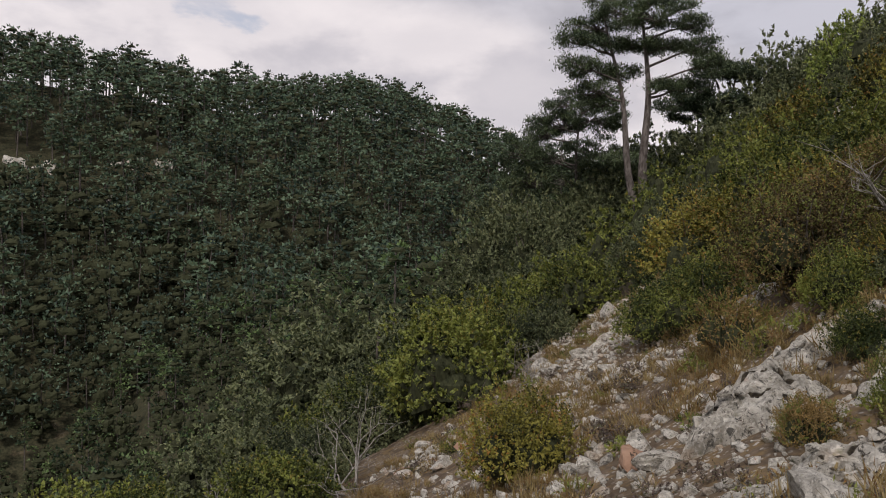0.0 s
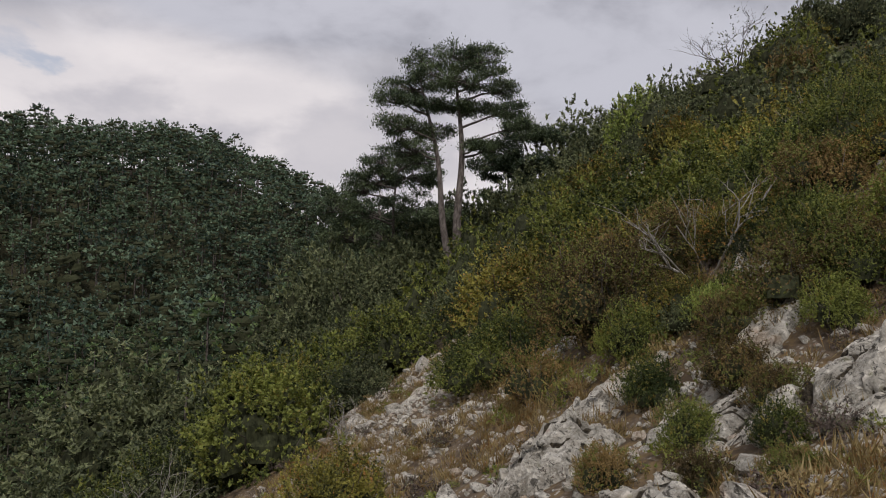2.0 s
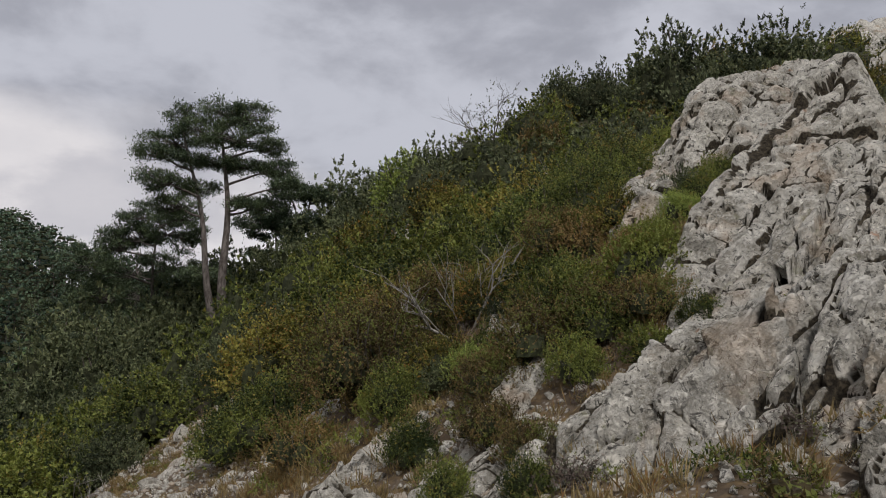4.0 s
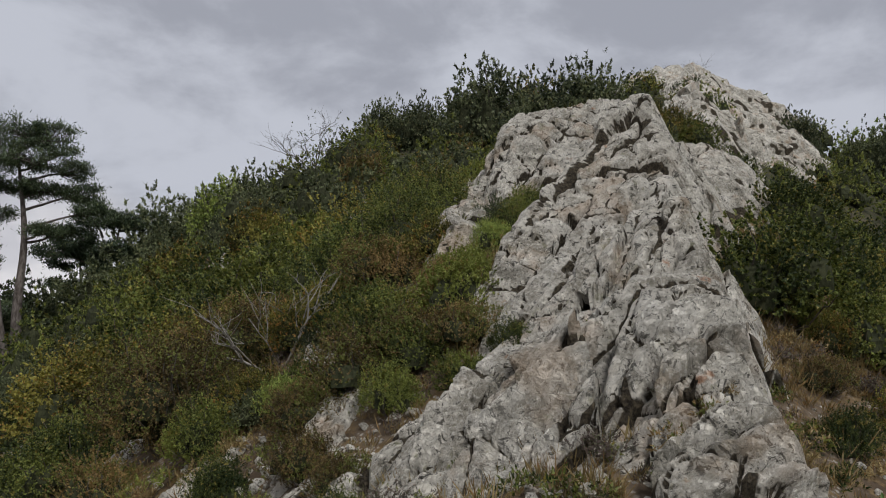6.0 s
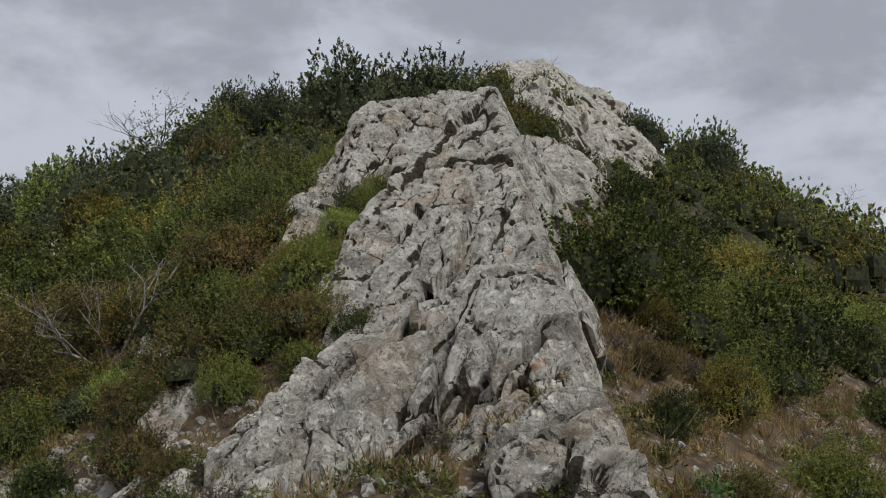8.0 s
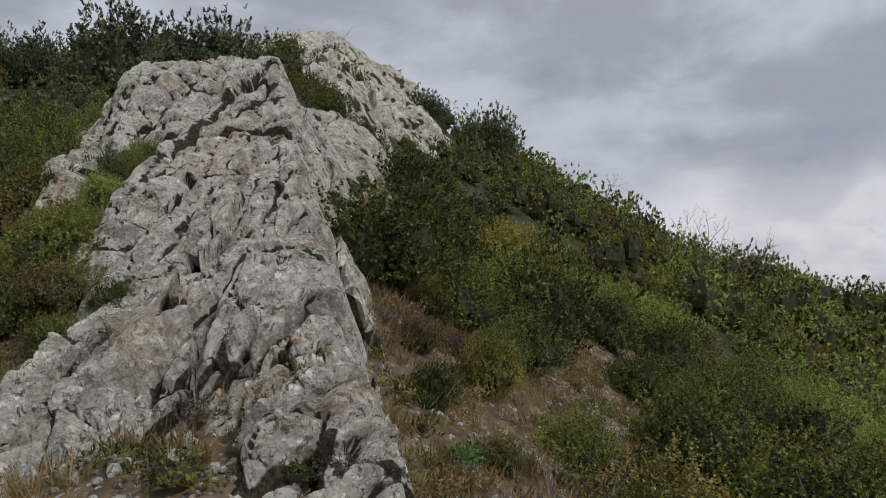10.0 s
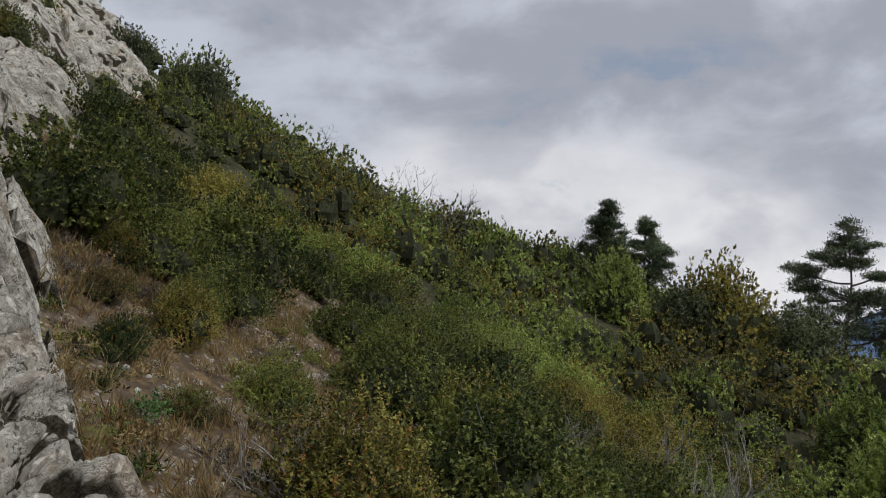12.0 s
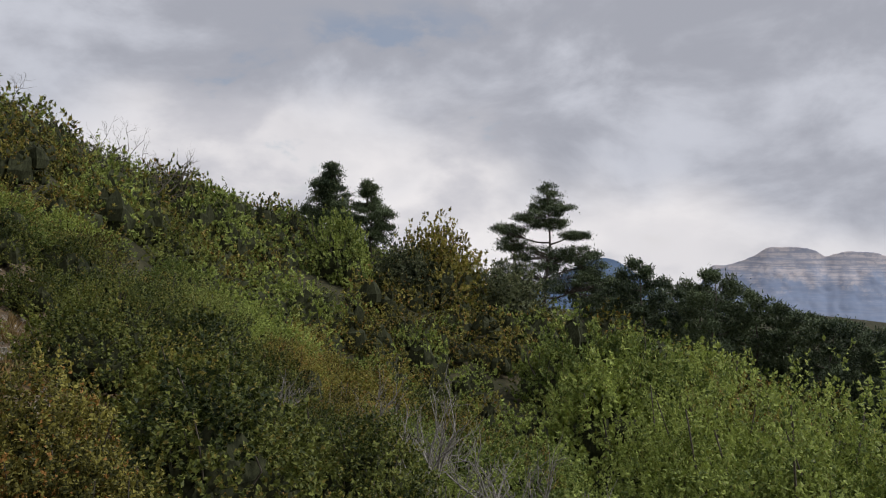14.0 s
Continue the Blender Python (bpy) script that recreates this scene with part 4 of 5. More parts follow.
# ---- single trees ----
def at_az(azimuth, away, sink=0.1):
    a = math.radians(azimuth)
    x, y = away * math.sin(a), away * math.cos(a)
    TREES.append((x, y, 1.6))
    return x, y, float(height(x, y)) - sink


def padded_pine(name, label, azimuth, away, trunks, pads, seed, blade=0.17, dense=1.0, deep=1.3):
    """A pine with flat pads of needles on long limbs. Trunks: foot and tip across the view, height of the tip, girth; pads: across, height, half width, half depth of foliage."""
    rng = np.random.default_rng(seed)
    x, y, z = at_az(azimuth, away)
    ob = thing(name, label, "pine tree", (x, y, z))
    a = math.radians(azimuth)
    right, ahead, up = np.array([math.cos(a), -math.sin(a), 0]), np.array([math.sin(a), math.cos(a), 0]), np.array([0, 0, 1.0])
    lines, wood = [], []
    for foot, tip, top, girth in trunks:
        t = np.linspace(0, 1, 14)[:, None]
        h = top - z
        lines.append(right * (foot + (tip - foot) * t + 0.012 * h * np.sin(t * 9 + seed)) + ahead * 0.012 * h * np.sin(t * 7 + seed) + up * (h * t - 0.3))
        wood.append([tube(lines[-1], girth * (1 - 0.85 * t[:, 0]) * (1 + 0.35 * np.exp(-t[:, 0] * 18)), 10)])
    leaves = []
    for across, high, wide, thick in pads:
        c = right * across + ahead * rng.uniform(-deep, deep) + up * (high - z)
        own = min(range(len(lines)), key=lambda k: abs(np.interp(c[2], lines[k][:, 2], lines[k] @ right) - across))
        line = lines[own]
        level = min(max(c[2] - 0.25 - 0.22 * abs(np.interp(c[2], line[:, 2], line @ right) - across), 0.4), line[-1, 2] - 0.2)
        start = np.array([np.interp(level, line[:, 2], line[:, k]) for k in range(3)])
        q = np.linspace(0, 1, 7)[:, None]
        limb = start + (c - start) * q + up * 0.10 * np.sin(q * 3.1) * rng.uniform(-1, 1) * np.linalg.norm(c - start) + rng.normal(size=(7, 3)) * 0.05 * q
        wood[own].append(tube(limb, np.linspace(0.075, 0.03, 7), 5))
        heads = 5 + int(20 * wide)
        spots = unit(rng.normal(size=(heads, 3))) * rng.uniform(0.35, 1.0, (heads, 1)) ** 0.6
        spots = c + (right * spots[:, :1] + ahead * spots[:, 1:2] * 0.9) * wide * 1.08 + up * spots[:, 2:] * thick * 1.35
        for e in spots:
            mid = limb[5] + (e - limb[5]) * 0.5 - up * 0.05 + rng.normal(size=3) * 0.05
            wood[own].append(tube(np.stack([limb[4], mid, e]), [0.03, 0.02, 0.01], 4))
        tufts = int(95 * dense)
        at = (spots[:, None] + rng.normal(size=(heads, tufts, 3)) * np.array([0.21, 0.21, 0.11])).reshape(-1, 3)
        way = unit(rng.normal(size=at.shape) * np.array([1, 1, 0.7]) + np.array([0, 0, 0.7]))
        leaves.append(blades(at, way, blade * rng.uniform(0.7, 1.3, len(at)), blade * 0.30, rng, np.array([0, 0, 1.0]) + 0 * way))
    for pieces in wood:
        part("trunk", mesh("trunk", *join(pieces), BARK, True), ob)
    part("crown", mesh("crown", *join(leaves), NEEDLE), ob)
    return ob


padded_pine("twin_trunk_pine", "tall old pine with two grey trunks and open crown", 13.65, 43.0, ((0.0, -0.6, 11.6, 0.30), (-0.15, -2.5, 11.2, 0.24)),
            ((-2.5, 11.4, 1.0, 0.6), (-0.6, 11.7, 1.3, 0.5), (0.7, 11.4, 1.2, 0.6), (-3.1, 10.2, 1.5, 0.5), (-1.4, 10.5, 1.5, 0.6), (0.3, 10.4, 1.6, 0.6), (1.9, 10.2, 0.7, 0.4), (-4.0, 9.3, 0.8, 0.3), (-3.6, 8.0, 1.3, 0.4), (-1.9, 7.9, 1.2, 0.3), (0.4, 9.1, 1.3, 0.3), (2.2, 8.9, 1.0, 0.3), (2.6, 8.1, 0.8, 0.3), (-1.2, 3.5, 1.3, 0.3), (0.5, 7.1, 0.7, 0.2), (-2.9, 6.9, 1.2, 0.4), (-0.8, 9.3, 1.2, 0.3), (-2.2, 9.2, 1.0, 0.3), (1.5, 7.2, 0.8, 0.2)), 21)
padded_pine("pine", "dark spreading pine on the slope", 18.75, 54.0, ((0.0, 0.0, 9.3, 0.18), (0.0, -0.9, 8.9, 0.14)),
            ((-2.4, 8.2, 1.5, 0.6), (-1.3, 9.3, 1.3, 0.4), (0.2, 9.4, 1.3, 0.4), (1.6, 9.7, 1.1, 0.5), (-0.7, 7.5, 1.6, 0.4), (-3.6, 7.4, 1.1, 0.5), (1.2, 7.4, 1.3, 0.4)), 22, 0.2)
padded_pine("pine", "dense dark pine behind the twin-trunked one", 8.6, 50.0, ((0.0, 0.4, 7.3, 0.2),),
            ((-0.3, 7.0, 1.5, 0.7), (1.1, 6.0, 1.7, 0.7), (-0.9, 5.8, 1.4, 0.6), (1.8, 6.9, 1.0, 0.5), (-2.2, 5.5, 1.4, 0.6), (-3.1, 4.1, 1.5, 0.8), (-1.1, 3.9, 2.0, 0.8), (1.5, 4.0, 2.0, 0.8), (-0.1, 2.3, 2.7, 0.8), (-2.7, 2.5, 1.7, 0.8)), 23, 0.2)
pine("pine", "dense dark pine behind the twin-trunked one", at_az(16.6, 55.0), 7.8, 28, ((0, 0, 1.0, 0.2),), 0.1, 0.40, 24, 120, 0.2)
pine("pine", "dense dark pine in the hollow", at_az(4.6, 62.0), 9.0, 29, ((0, 0, 1.0, 0.2),), 0.1, 0.40, 24, 120, 0.2)
padded_pine("pine", "dark conical pine on the lower spur", 95.2, 60.0, ((0, 0, 5.6, 0.16),),
            ((0.0, 5.4, 0.6, 0.7), (-0.3, 4.7, 0.9, 0.7), (0.2, 3.9, 1.2, 0.8), (-0.8, 3.0, 1.2, 0.8), (0.6, 2.8, 1.2, 0.8), (0.2, 1.9, 1.8, 0.9)), 25, 0.2, 2.0, 0.6)
padded_pine("pine", "dark conical pine on the lower spur", 97.9, 61.0, ((0, 0, 4.6, 0.16),),
            ((-0.2, 4.5, 0.5, 0.5), (-0.4, 3.6, 0.9, 0.6), (0.4, 2.6, 1.2, 0.6), (0.8, 1.2, 0.9, 0.8), (-0.4, 1.5, 1.6, 0.9)), 26, 0.2, 1.8, 0.6)
padded_pine("pine", "open-crowned pine on the lower spur", 109.65, 62.0, ((0, 0.4, 4.3, 0.17),),
            ((0.4, 4.0, 1.0, 0.7), (-0.3, 3.2, 0.9, 0.4), (1.2, 2.9, 0.9, 0.4), (-0.9, 2.4, 1.1, 0.3), (0.3, 1.8, 1.5, 0.3), (-2.5, 1.4, 1.1, 0.4), (-2.3, 0.4, 1.2, 0.4), (2.2, 1.0, 1.0, 0.2), (0.2, -0.5, 2.5, 0.7), (2.5, -0.5, 1.7, 0.5), (3.4, -1.2, 1.1, 0.7), (-0.2, -2.1, 3.2, 1.1), (2.5, -2.8, 2.5, 1.1), (-2.5, -2.1, 1.7, 1.0)), 27, 0.2)
for k in range(16):
    pine("pine", "dark spreading pine in the wood below", at_az(113.6 + 1.4 * k + 0.5 * math.sin(k * 5), 71.0 - 0.4 * k + 6 * math.sin(k * 2.3)), float(np.interp(k, (0, 3, 7, 15), (7.2, 8.6, 7.8, 9.0))) + 0.8 * math.sin(k * 3.1), 300 + k, ((0.03 * math.sin(k), 0, 1.0, 0.15),), 0.15, 0.34, 20, 90, 0.26, 0.95, peak=0.8)


def low_tree(label, azimuth, away, size, pattern, name="tree"):
    return shrub(pattern, label, at_az(azimuth, away, 0.2), size, "", "tree", name)


def crown_tree(label, azimuth, away, top, wide, pattern, name="tree"):
    """A tree or tall bush whose crown reaches up to the height top."""
    x, y, z = at_az(azimuth, away, 0.2)
    tall = max(top - z, 0.45 * wide)
    ob = shrub(pattern, label, (x, y, z), 1.0, "", "tree", name)
    broad = max(wide / 1.22, 0.85 * tall)
    ob.scale = (broad, broad, tall / 0.95)
    return ob


crown_tree("leafy dark oak on the skyline", 43.6, 40.0, 16.2, 2.9, P_BIG[0])
crown_tree("lone dark oak on the skyline", 68.0, 44.0, 12.9, 2.1, P_BIG[1])
crown_tree("small dark oak on the skyline", 36.0, 46.0, 16.1, 1.2, P_BIG[1])
crown_tree("broad dark oak on the skyline", 38.5, 45.0, 15.9, 2.9, P_BIG[0])
crown_tree("dark leafy oak behind the rib", 50.5, 26.0, 11.0, 2.1, P_CROWN[3])
crown_tree("dark leafy oak behind the rib", 47.9, 27.0, 11.0, 1.5, P_BIG[1])
crown_tree("low dark bush on the summit crag", 57.0, 37.0, 13.8, 2.2, P_CROWN[3])
crown_tree("dark bush at the edge of the crag", 63.7, 41.0, 13.1, 1.9, P_BIG[1])
crown_tree("small dark oak on the skyline", 22.1, 56.0, 12.1, 1.8, P_BIG[1])
crown_tree("dark leafy oak on the skyline", 25.0, 57.0, 13.4, 3.8, P_BIG[0])
crown_tree("dark leafy oak on the skyline", 28.0, 56.0, 14.2, 3.4, P_BIG[1])
crown_tree("fresh green tree on the slope", 25.6, 46.0, 11.2, 4.7, P_CROWN[2])
crown_tree("yellowing broadleaf tree on the slope", 27.8, 31.0, 7.3, 3.0, P_CROWN[0])
crown_tree("yellowing broadleaf tree on the slope", 22.6, 30.0, 5.7, 2.3, P_CROWN[0])
crown_tree("orange-brown tree on the slope", 34.8, 34.0, 10.1, 2.7, P_CROWN[1])
crown_tree("brown-crowned broadleaf tree on the spur", 102.3, 56.0, 2.9, 6.6, P_CROWN[0])
crown_tree("feathery green tree on the spur", 95.8, 52.0, 3.1, 4.3, P_CROWN[2])
for azimuth, away, top, wide in ((10.6, 46.0, 2.8, 5.0), (11.6, 50.0, 4.6, 5.0), (13.2, 52.0, 5.0, 5.0), (15.4, 49.0, 4.8, 5.0), (17.4, 52.0, 5.6, 5.0), (19.8, 51.0, 6.2, 5.0), (22.0, 53.0, 7.6, 5.0), (7.0, 44.0, 1.6, 4.5), (4.8, 48.0, 2.6, 5.0)):
    crown_tree("dark holm oak among scrub below the skyline", azimuth, away, top, wide, P_BIG[int(away) % 2], "holm_oak")
low_tree("dark oak among scrub behind the pine", 14.6, 51.0, 7.0, P_BIG[1])
low_tree("dark oak among scrub behind the pine", 11.6, 49.0, 6.0, P_BIG[0])
low_tree("dark oak among scrub on the slope", 18.2, 50.0, 6.0, P_BIG[0])
low_tree("dark oak among scrub on the slope", 23.0, 52.0, 6.2, P_BIG[1])
low_tree("grey-green oak below the slope", 2.6, 45.0, 4.6, P_CROWN[3])
low_tree("grey-green oak below the slope", 5.5, 40.0, 3.6, P_CROWN[3])
low_tree("dark green tree on the spur", 100.4, 54.0, 4.6, P_CROWN[3])
low_tree("dark green tree on the spur", 107.0, 57.0, 5.6, P_BIG[0])
crown_tree("pale green feathery tree below the spur", 114.8, 44.0, -3.1, 4.6, P_CROWN[2])
crown_tree("pale green feathery tree below the spur", 119.5, 42.0, -3.6, 6.0, P_CROWN[2])


for azimuth, away, top, wide, pattern in ((110.6, 40.0, -3.2, 4.5, P_CROWN[2]), (113.6, 34.0, -2.9, 4.0, P_CROWN[2]), (117.4, 36.0, -2.9, 5.5, P_CROWN[2]), (121.0, 30.0, -3.1, 4.5, P_LARGE[3]), (124.5, 26.0, -2.8, 4.5, P_LARGE[3]), (128.0, 24.0, -2.4, 4.5, P_LARGE[3]), (131.5, 25.0, -2.4, 4.5, P_LARGE[3]), (123.0, 33.0, -3.6, 5.0, P_CROWN[0])):
    crown_tree("pale green feathery tree below the spur", azimuth, away, top, wide, pattern)


for k, (azimuth, away, size) in enumerate(((77.0, 46.0, 3.6), (80.2, 48.0, 4.6), (83.2, 50.0, 4.8), (31.5, 42.0, 4.2), (56.9, 52.5, 2.6), (22.0, 66.0, 8.0), (74.2, 44.0, 3.0))):
    ob = thing("bare_tree", "nearly bare twiggy tree on the skyline", "tree", at_az(azimuth, away, 0.2), k, size, "twiggy skyline trees")
    part("branching", mesh("branching", *twiggy(np.random.default_rng(440 + k), 1.0, 0.5, 0.016, 4, 3), TWIG, True), ob)
    if azimuth < 50 or azimuth > 60:
        v, f = shoots(np.random.default_rng(450 + k), 120, 0.5, 0.9, 0.2, 5, 0.03, 0.02, 0.5, heads=4, form=blades)[:2]
        part("foliage", mesh("foliage", v, f, FAR["fresh" if azimuth > 60 else "oak"]), ob)


# pale rock bands on the hill across the valley
def hillside(azimuth, slope):
    """How far off the land across the valley comes up to a slope seen from the start."""
    a, r = math.radians(azimuth), np.arange(110.0, 280.0, 1.0)
    over = height(r * math.sin(a), r * math.cos(a)) > 1.6 + r * slope
    return float(r[np.argmax(over)])


rng = np.random.default_rng(55)
for azimuth, slope, wide in ((-28.4, 0.012, 9.0), (-26.4, 0.008, 7.0), (-20.9, 0.010, 5.0), (-19.3, 0.016, 6.0), (-22.3, -0.028, 4.0)):
    a, r = math.radians(azimuth), hillside(azimuth, slope)
    for k in range(7):
        side, near = rng.uniform(-0.6, 0.6) * wide, rng.uniform(-1.5, 1.5)
        x, y = (r + near) * math.sin(a) + side * math.cos(a), (r + near) * math.cos(a) - side * math.sin(a)
        size = rng.uniform(0.9, 2.0)
        ob = new("rock", BLOCKS[rng.integers(10)])
        ob.matrix_basis = Matrix.LocRotScale((x, y, float(height(x, y)) + 0.25 * size), Euler((0.25, rng.normal() * 0.2, -a)), (size * 1.3, size, size * 1.2))
        tagged(ob, "pale bare limestone rock among the far woods", "rock", "pale rocks across the valley")
    TREES.append((r * math.sin(a), r * math.cos(a), wide * 0.5))
    TREES.append(((r - 5) * math.sin(a), (r - 5) * math.cos(a), wide * 0.45))


# ---- scrub and woods ----
OPEN = ((-4, -9), (5.8, -11), (18, -16.5), (18, -13), (11.5, -9.9), (9.6, -6.8), (8, -5.2), (8, -2.6), (3, 2.4), (-4, 3))


def inside(s, d, poly):
    hit = np.zeros(np.shape(s), bool)
    for (s1, d1), (s2, d2) in zip(poly, poly[1:] + poly[:1]):
        hit ^= ((d1 > d) != (d2 > d)) & (s < (s2 - s1) * (d - d1) / (d2 - d1 + 1e-9) + s1)
    return hit


def scatter(r0, r1, a0, a1, gap, seed):
    """Jittered feet in a sector of the land."""
    rng = np.random.default_rng(seed)
    x, y = np.meshgrid(np.arange(-r1, r1, gap), np.arange(-r1, r1, gap))
    x, y = (x + rng.uniform(-0.48, 0.48, x.shape) * gap).ravel(), (y + rng.uniform(-0.48, 0.48, y.shape) * gap).ravel()
    r, az = np.hypot(x, y), np.degrees(np.arctan2(x, y))
    ok = (r > r0) & (r < r1) & (az > a0) & (az < a1)
    x, y = x[ok], y[ok]
    s, d = along(x, y)
    ok = ~inside(s, d, OPEN)
    ok &= rib_rise(s, d) * ((s > 2) & (s < 16)) < 0.12
    for label, s0, d0, rs, rd, rise, grid, big, turn in LEDGES:
        ok &= ((s - s0) / rs) ** 2 + ((d - d0) / rd) ** 2 > 0.8
    trail = curve(s, (-6, 3, 6.8, 10.3, 16, 22), (1.5, 3.0, 3.8, 4.2, 4.8, 6.0))
    ok &= ~((np.abs(d - trail) < np.where(s < 9.0, 0.75, 0.45)) & (s < 14))
    ok &= ~((s > 2) & (s < 9.5) & (d > 0.8) & (d < 3.9))
    for tx, ty, reach in TREES:
        ok &= np.hypot(x - tx, y - ty) > reach
    return x[ok], y[ok], rng


def species(x, y, rng):
    """0 kermes oak, 1 yellowing, 2 fresh green, 3 browned, 4 holm oak."""
    s, d = along(x, y)
    w = fbm(x / 5, y / 5, octaves=2, seed=61) * 1.3 + rng.uniform(-0.5, 0.5, x.shape)
    # darker oak scrub beside the trail, lighter and yellower bushes farther down the right-hand slope
    w = w - 0.35 * step(1, 3, d) * (1 - step(8, 10, d)) + 0.40 * step(8.5, 11, d)
    # darker, greener plants on the left slope, standing in for its shade
    w = w - 0.45 * step(7, 12, -d)
    kind = np.where(w > 0.42 - 0.22 * (d > 0), 1, np.where((w < -0.45) & (d < 0), 4, 0))
    kind = np.where((rng.uniform(size=x.shape) < 0.03 + 0.10 * step(0, 2, d) + 0.33 * step(9, 13, d)) & (w > -0.3), 2, kind)
    return np.where((rng.uniform(size=x.shape) < 0.06 - 0.05 * (d > 3)) & (np.hypot(x, y) < 60), 3, kind)


SPECIES = ["kermes_oak", "scrub_oak", "green_shrub", "dry_shrub", "holm_oak_shrub"]
PATTERNS = [P_SCRUB, P_OLIVE, P_FRESH, P_RUST, P_OAK]
LABELS = ["dense green kermes oak scrub on the slope", "yellowing scrub oak on the slope", "fresh green shrub on the slope", "browned shrub with dry leaves on the slope", "grey-green holm oak shrub on the slope"]
def stunted(x, y):
    """How tall plants grow: low on the stony strip left of the rib and along the crest."""
    s, d = along(x, y)
    strip = step(6.0, 7.5, s) * (1 - step(15.5, 18, s)) * step(-6.4, -5.4, d) * (1 - step(0.5, 1.5, d))
    top = step(11, 14, s) * (1 - step(50, 62, s)) * step(-7, -4, d) * (1 - step(8, 13, d))
    return 1 - 0.5 * strip - 0.42 * top


for r0, r1, gap, smallest, largest, seed in ((5.0, 15.5, 1.38, 0.8, 1.7, 71), (15.5, 27, 1.75, 1.1, 2.7, 72)):
    x, y, rng = scatter(r0, r1, -42, 142, gap, seed)
    kinds = species(x, y, rng)
    for px, py, k in zip(x, y, kinds):
        size = rng.uniform(smallest, largest) * float(stunted(px, py))
        at = (px, py, float(height(px, py)) - 0.06)
        shrub(PATTERNS[k][rng.integers(len(PATTERNS[k]))], LABELS[k], at, size, "shrubs of the ridge", "shrub", SPECIES[k], rng.uniform(0, 6.28))


# small shrubs on the stony strip left of the rib
pts_s, pts_d = rng.uniform(7.4, 15, 70), rng.uniform(-6.0, -1.9, 70)
clear = rib_rise(pts_s, pts_d) < 0.05
for s, d in list(zip(pts_s[clear], pts_d[clear]))[:42]:
    k = rng.choice(5, p=(0.34, 0.2, 0.06, 0.25, 0.15))
    shrub(PATTERNS[k][rng.integers(len(PATTERNS[k]))], LABELS[k], spot(s, d, 0.05), rng.uniform(0.4, 0.8), "shrubs of the ridge", "shrub", SPECIES[k], rng.uniform(0, 6.28))


def thicket(name, label, x, y, rng, mat, size, tall, count, leaves, leaf, width, length, heads, up=0.5, kind="stuff", category="scrub"):
    """Many plants in one mesh: a few patterns, turned and sized, set on the land."""
    forms = [shoots(rng, count, 0.66, tall, length, leaves, leaf, width, up, heads=heads, form=blades) for _ in range(6)]
    z = height(x, y)
    leafy, inner = [], []
    for px, py, pz in zip(x, y, z):
        form = forms[rng.integers(6)]
        a, k = rng.uniform(0, 6.28), rng.uniform(*size) * float(stunted(px, py))
        c, s, h = math.cos(a) * k, math.sin(a) * k, k * rng.uniform(0.8, 1.25)
        for (v, f), to in (((form[0], form[1]), leafy), (form[5], inner)):
            to.append((np.stack([v[:, 0] * c - v[:, 1] * s + px, v[:, 0] * s + v[:, 1] * c + py, v[:, 2] * h + pz - 0.1], -1), f))
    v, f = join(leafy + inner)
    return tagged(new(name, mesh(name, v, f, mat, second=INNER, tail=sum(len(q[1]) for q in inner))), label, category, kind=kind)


KINDS = ["scrub", "olive", "fresh", "rust", "oak"]
for r0, r1, gap, size, count, leaves, leaf, heads, mats, seed in ((27, 46, 2.1, (1.2, 3.2), 210, 8, 0.050, 6, FAR, 74), (46, 75, 2.6, (1.6, 3.8), 110, 6, 0.062, 4, AFAR, 73), (75, 115, 3.4, (2.2, 4.2), 50, 6, 0.085, 3, AFAR, 75)):
    x, y, rng = scatter(r0, r1, -42, 142, gap, seed)
    s, d = along(x, y)
    m = ~((d < -50) & (np.hypot(x, y) > 60)) & ~((np.hypot(x, y) > 75) & (d > 45))
    x, y = x[m], y[m]
    kinds = species(x, y, rng)
    for k in range(5):
        m = kinds == k
        if not m.any():
            continue
        thicket("scrub", LABELS[k].replace(" on the slope", " thicket covering the slopes"), x[m], y[m], rng, mats[KINDS[k]], size, 1.0, count, leaves, leaf, leaf * 0.75, 0.05, heads, 0.35)


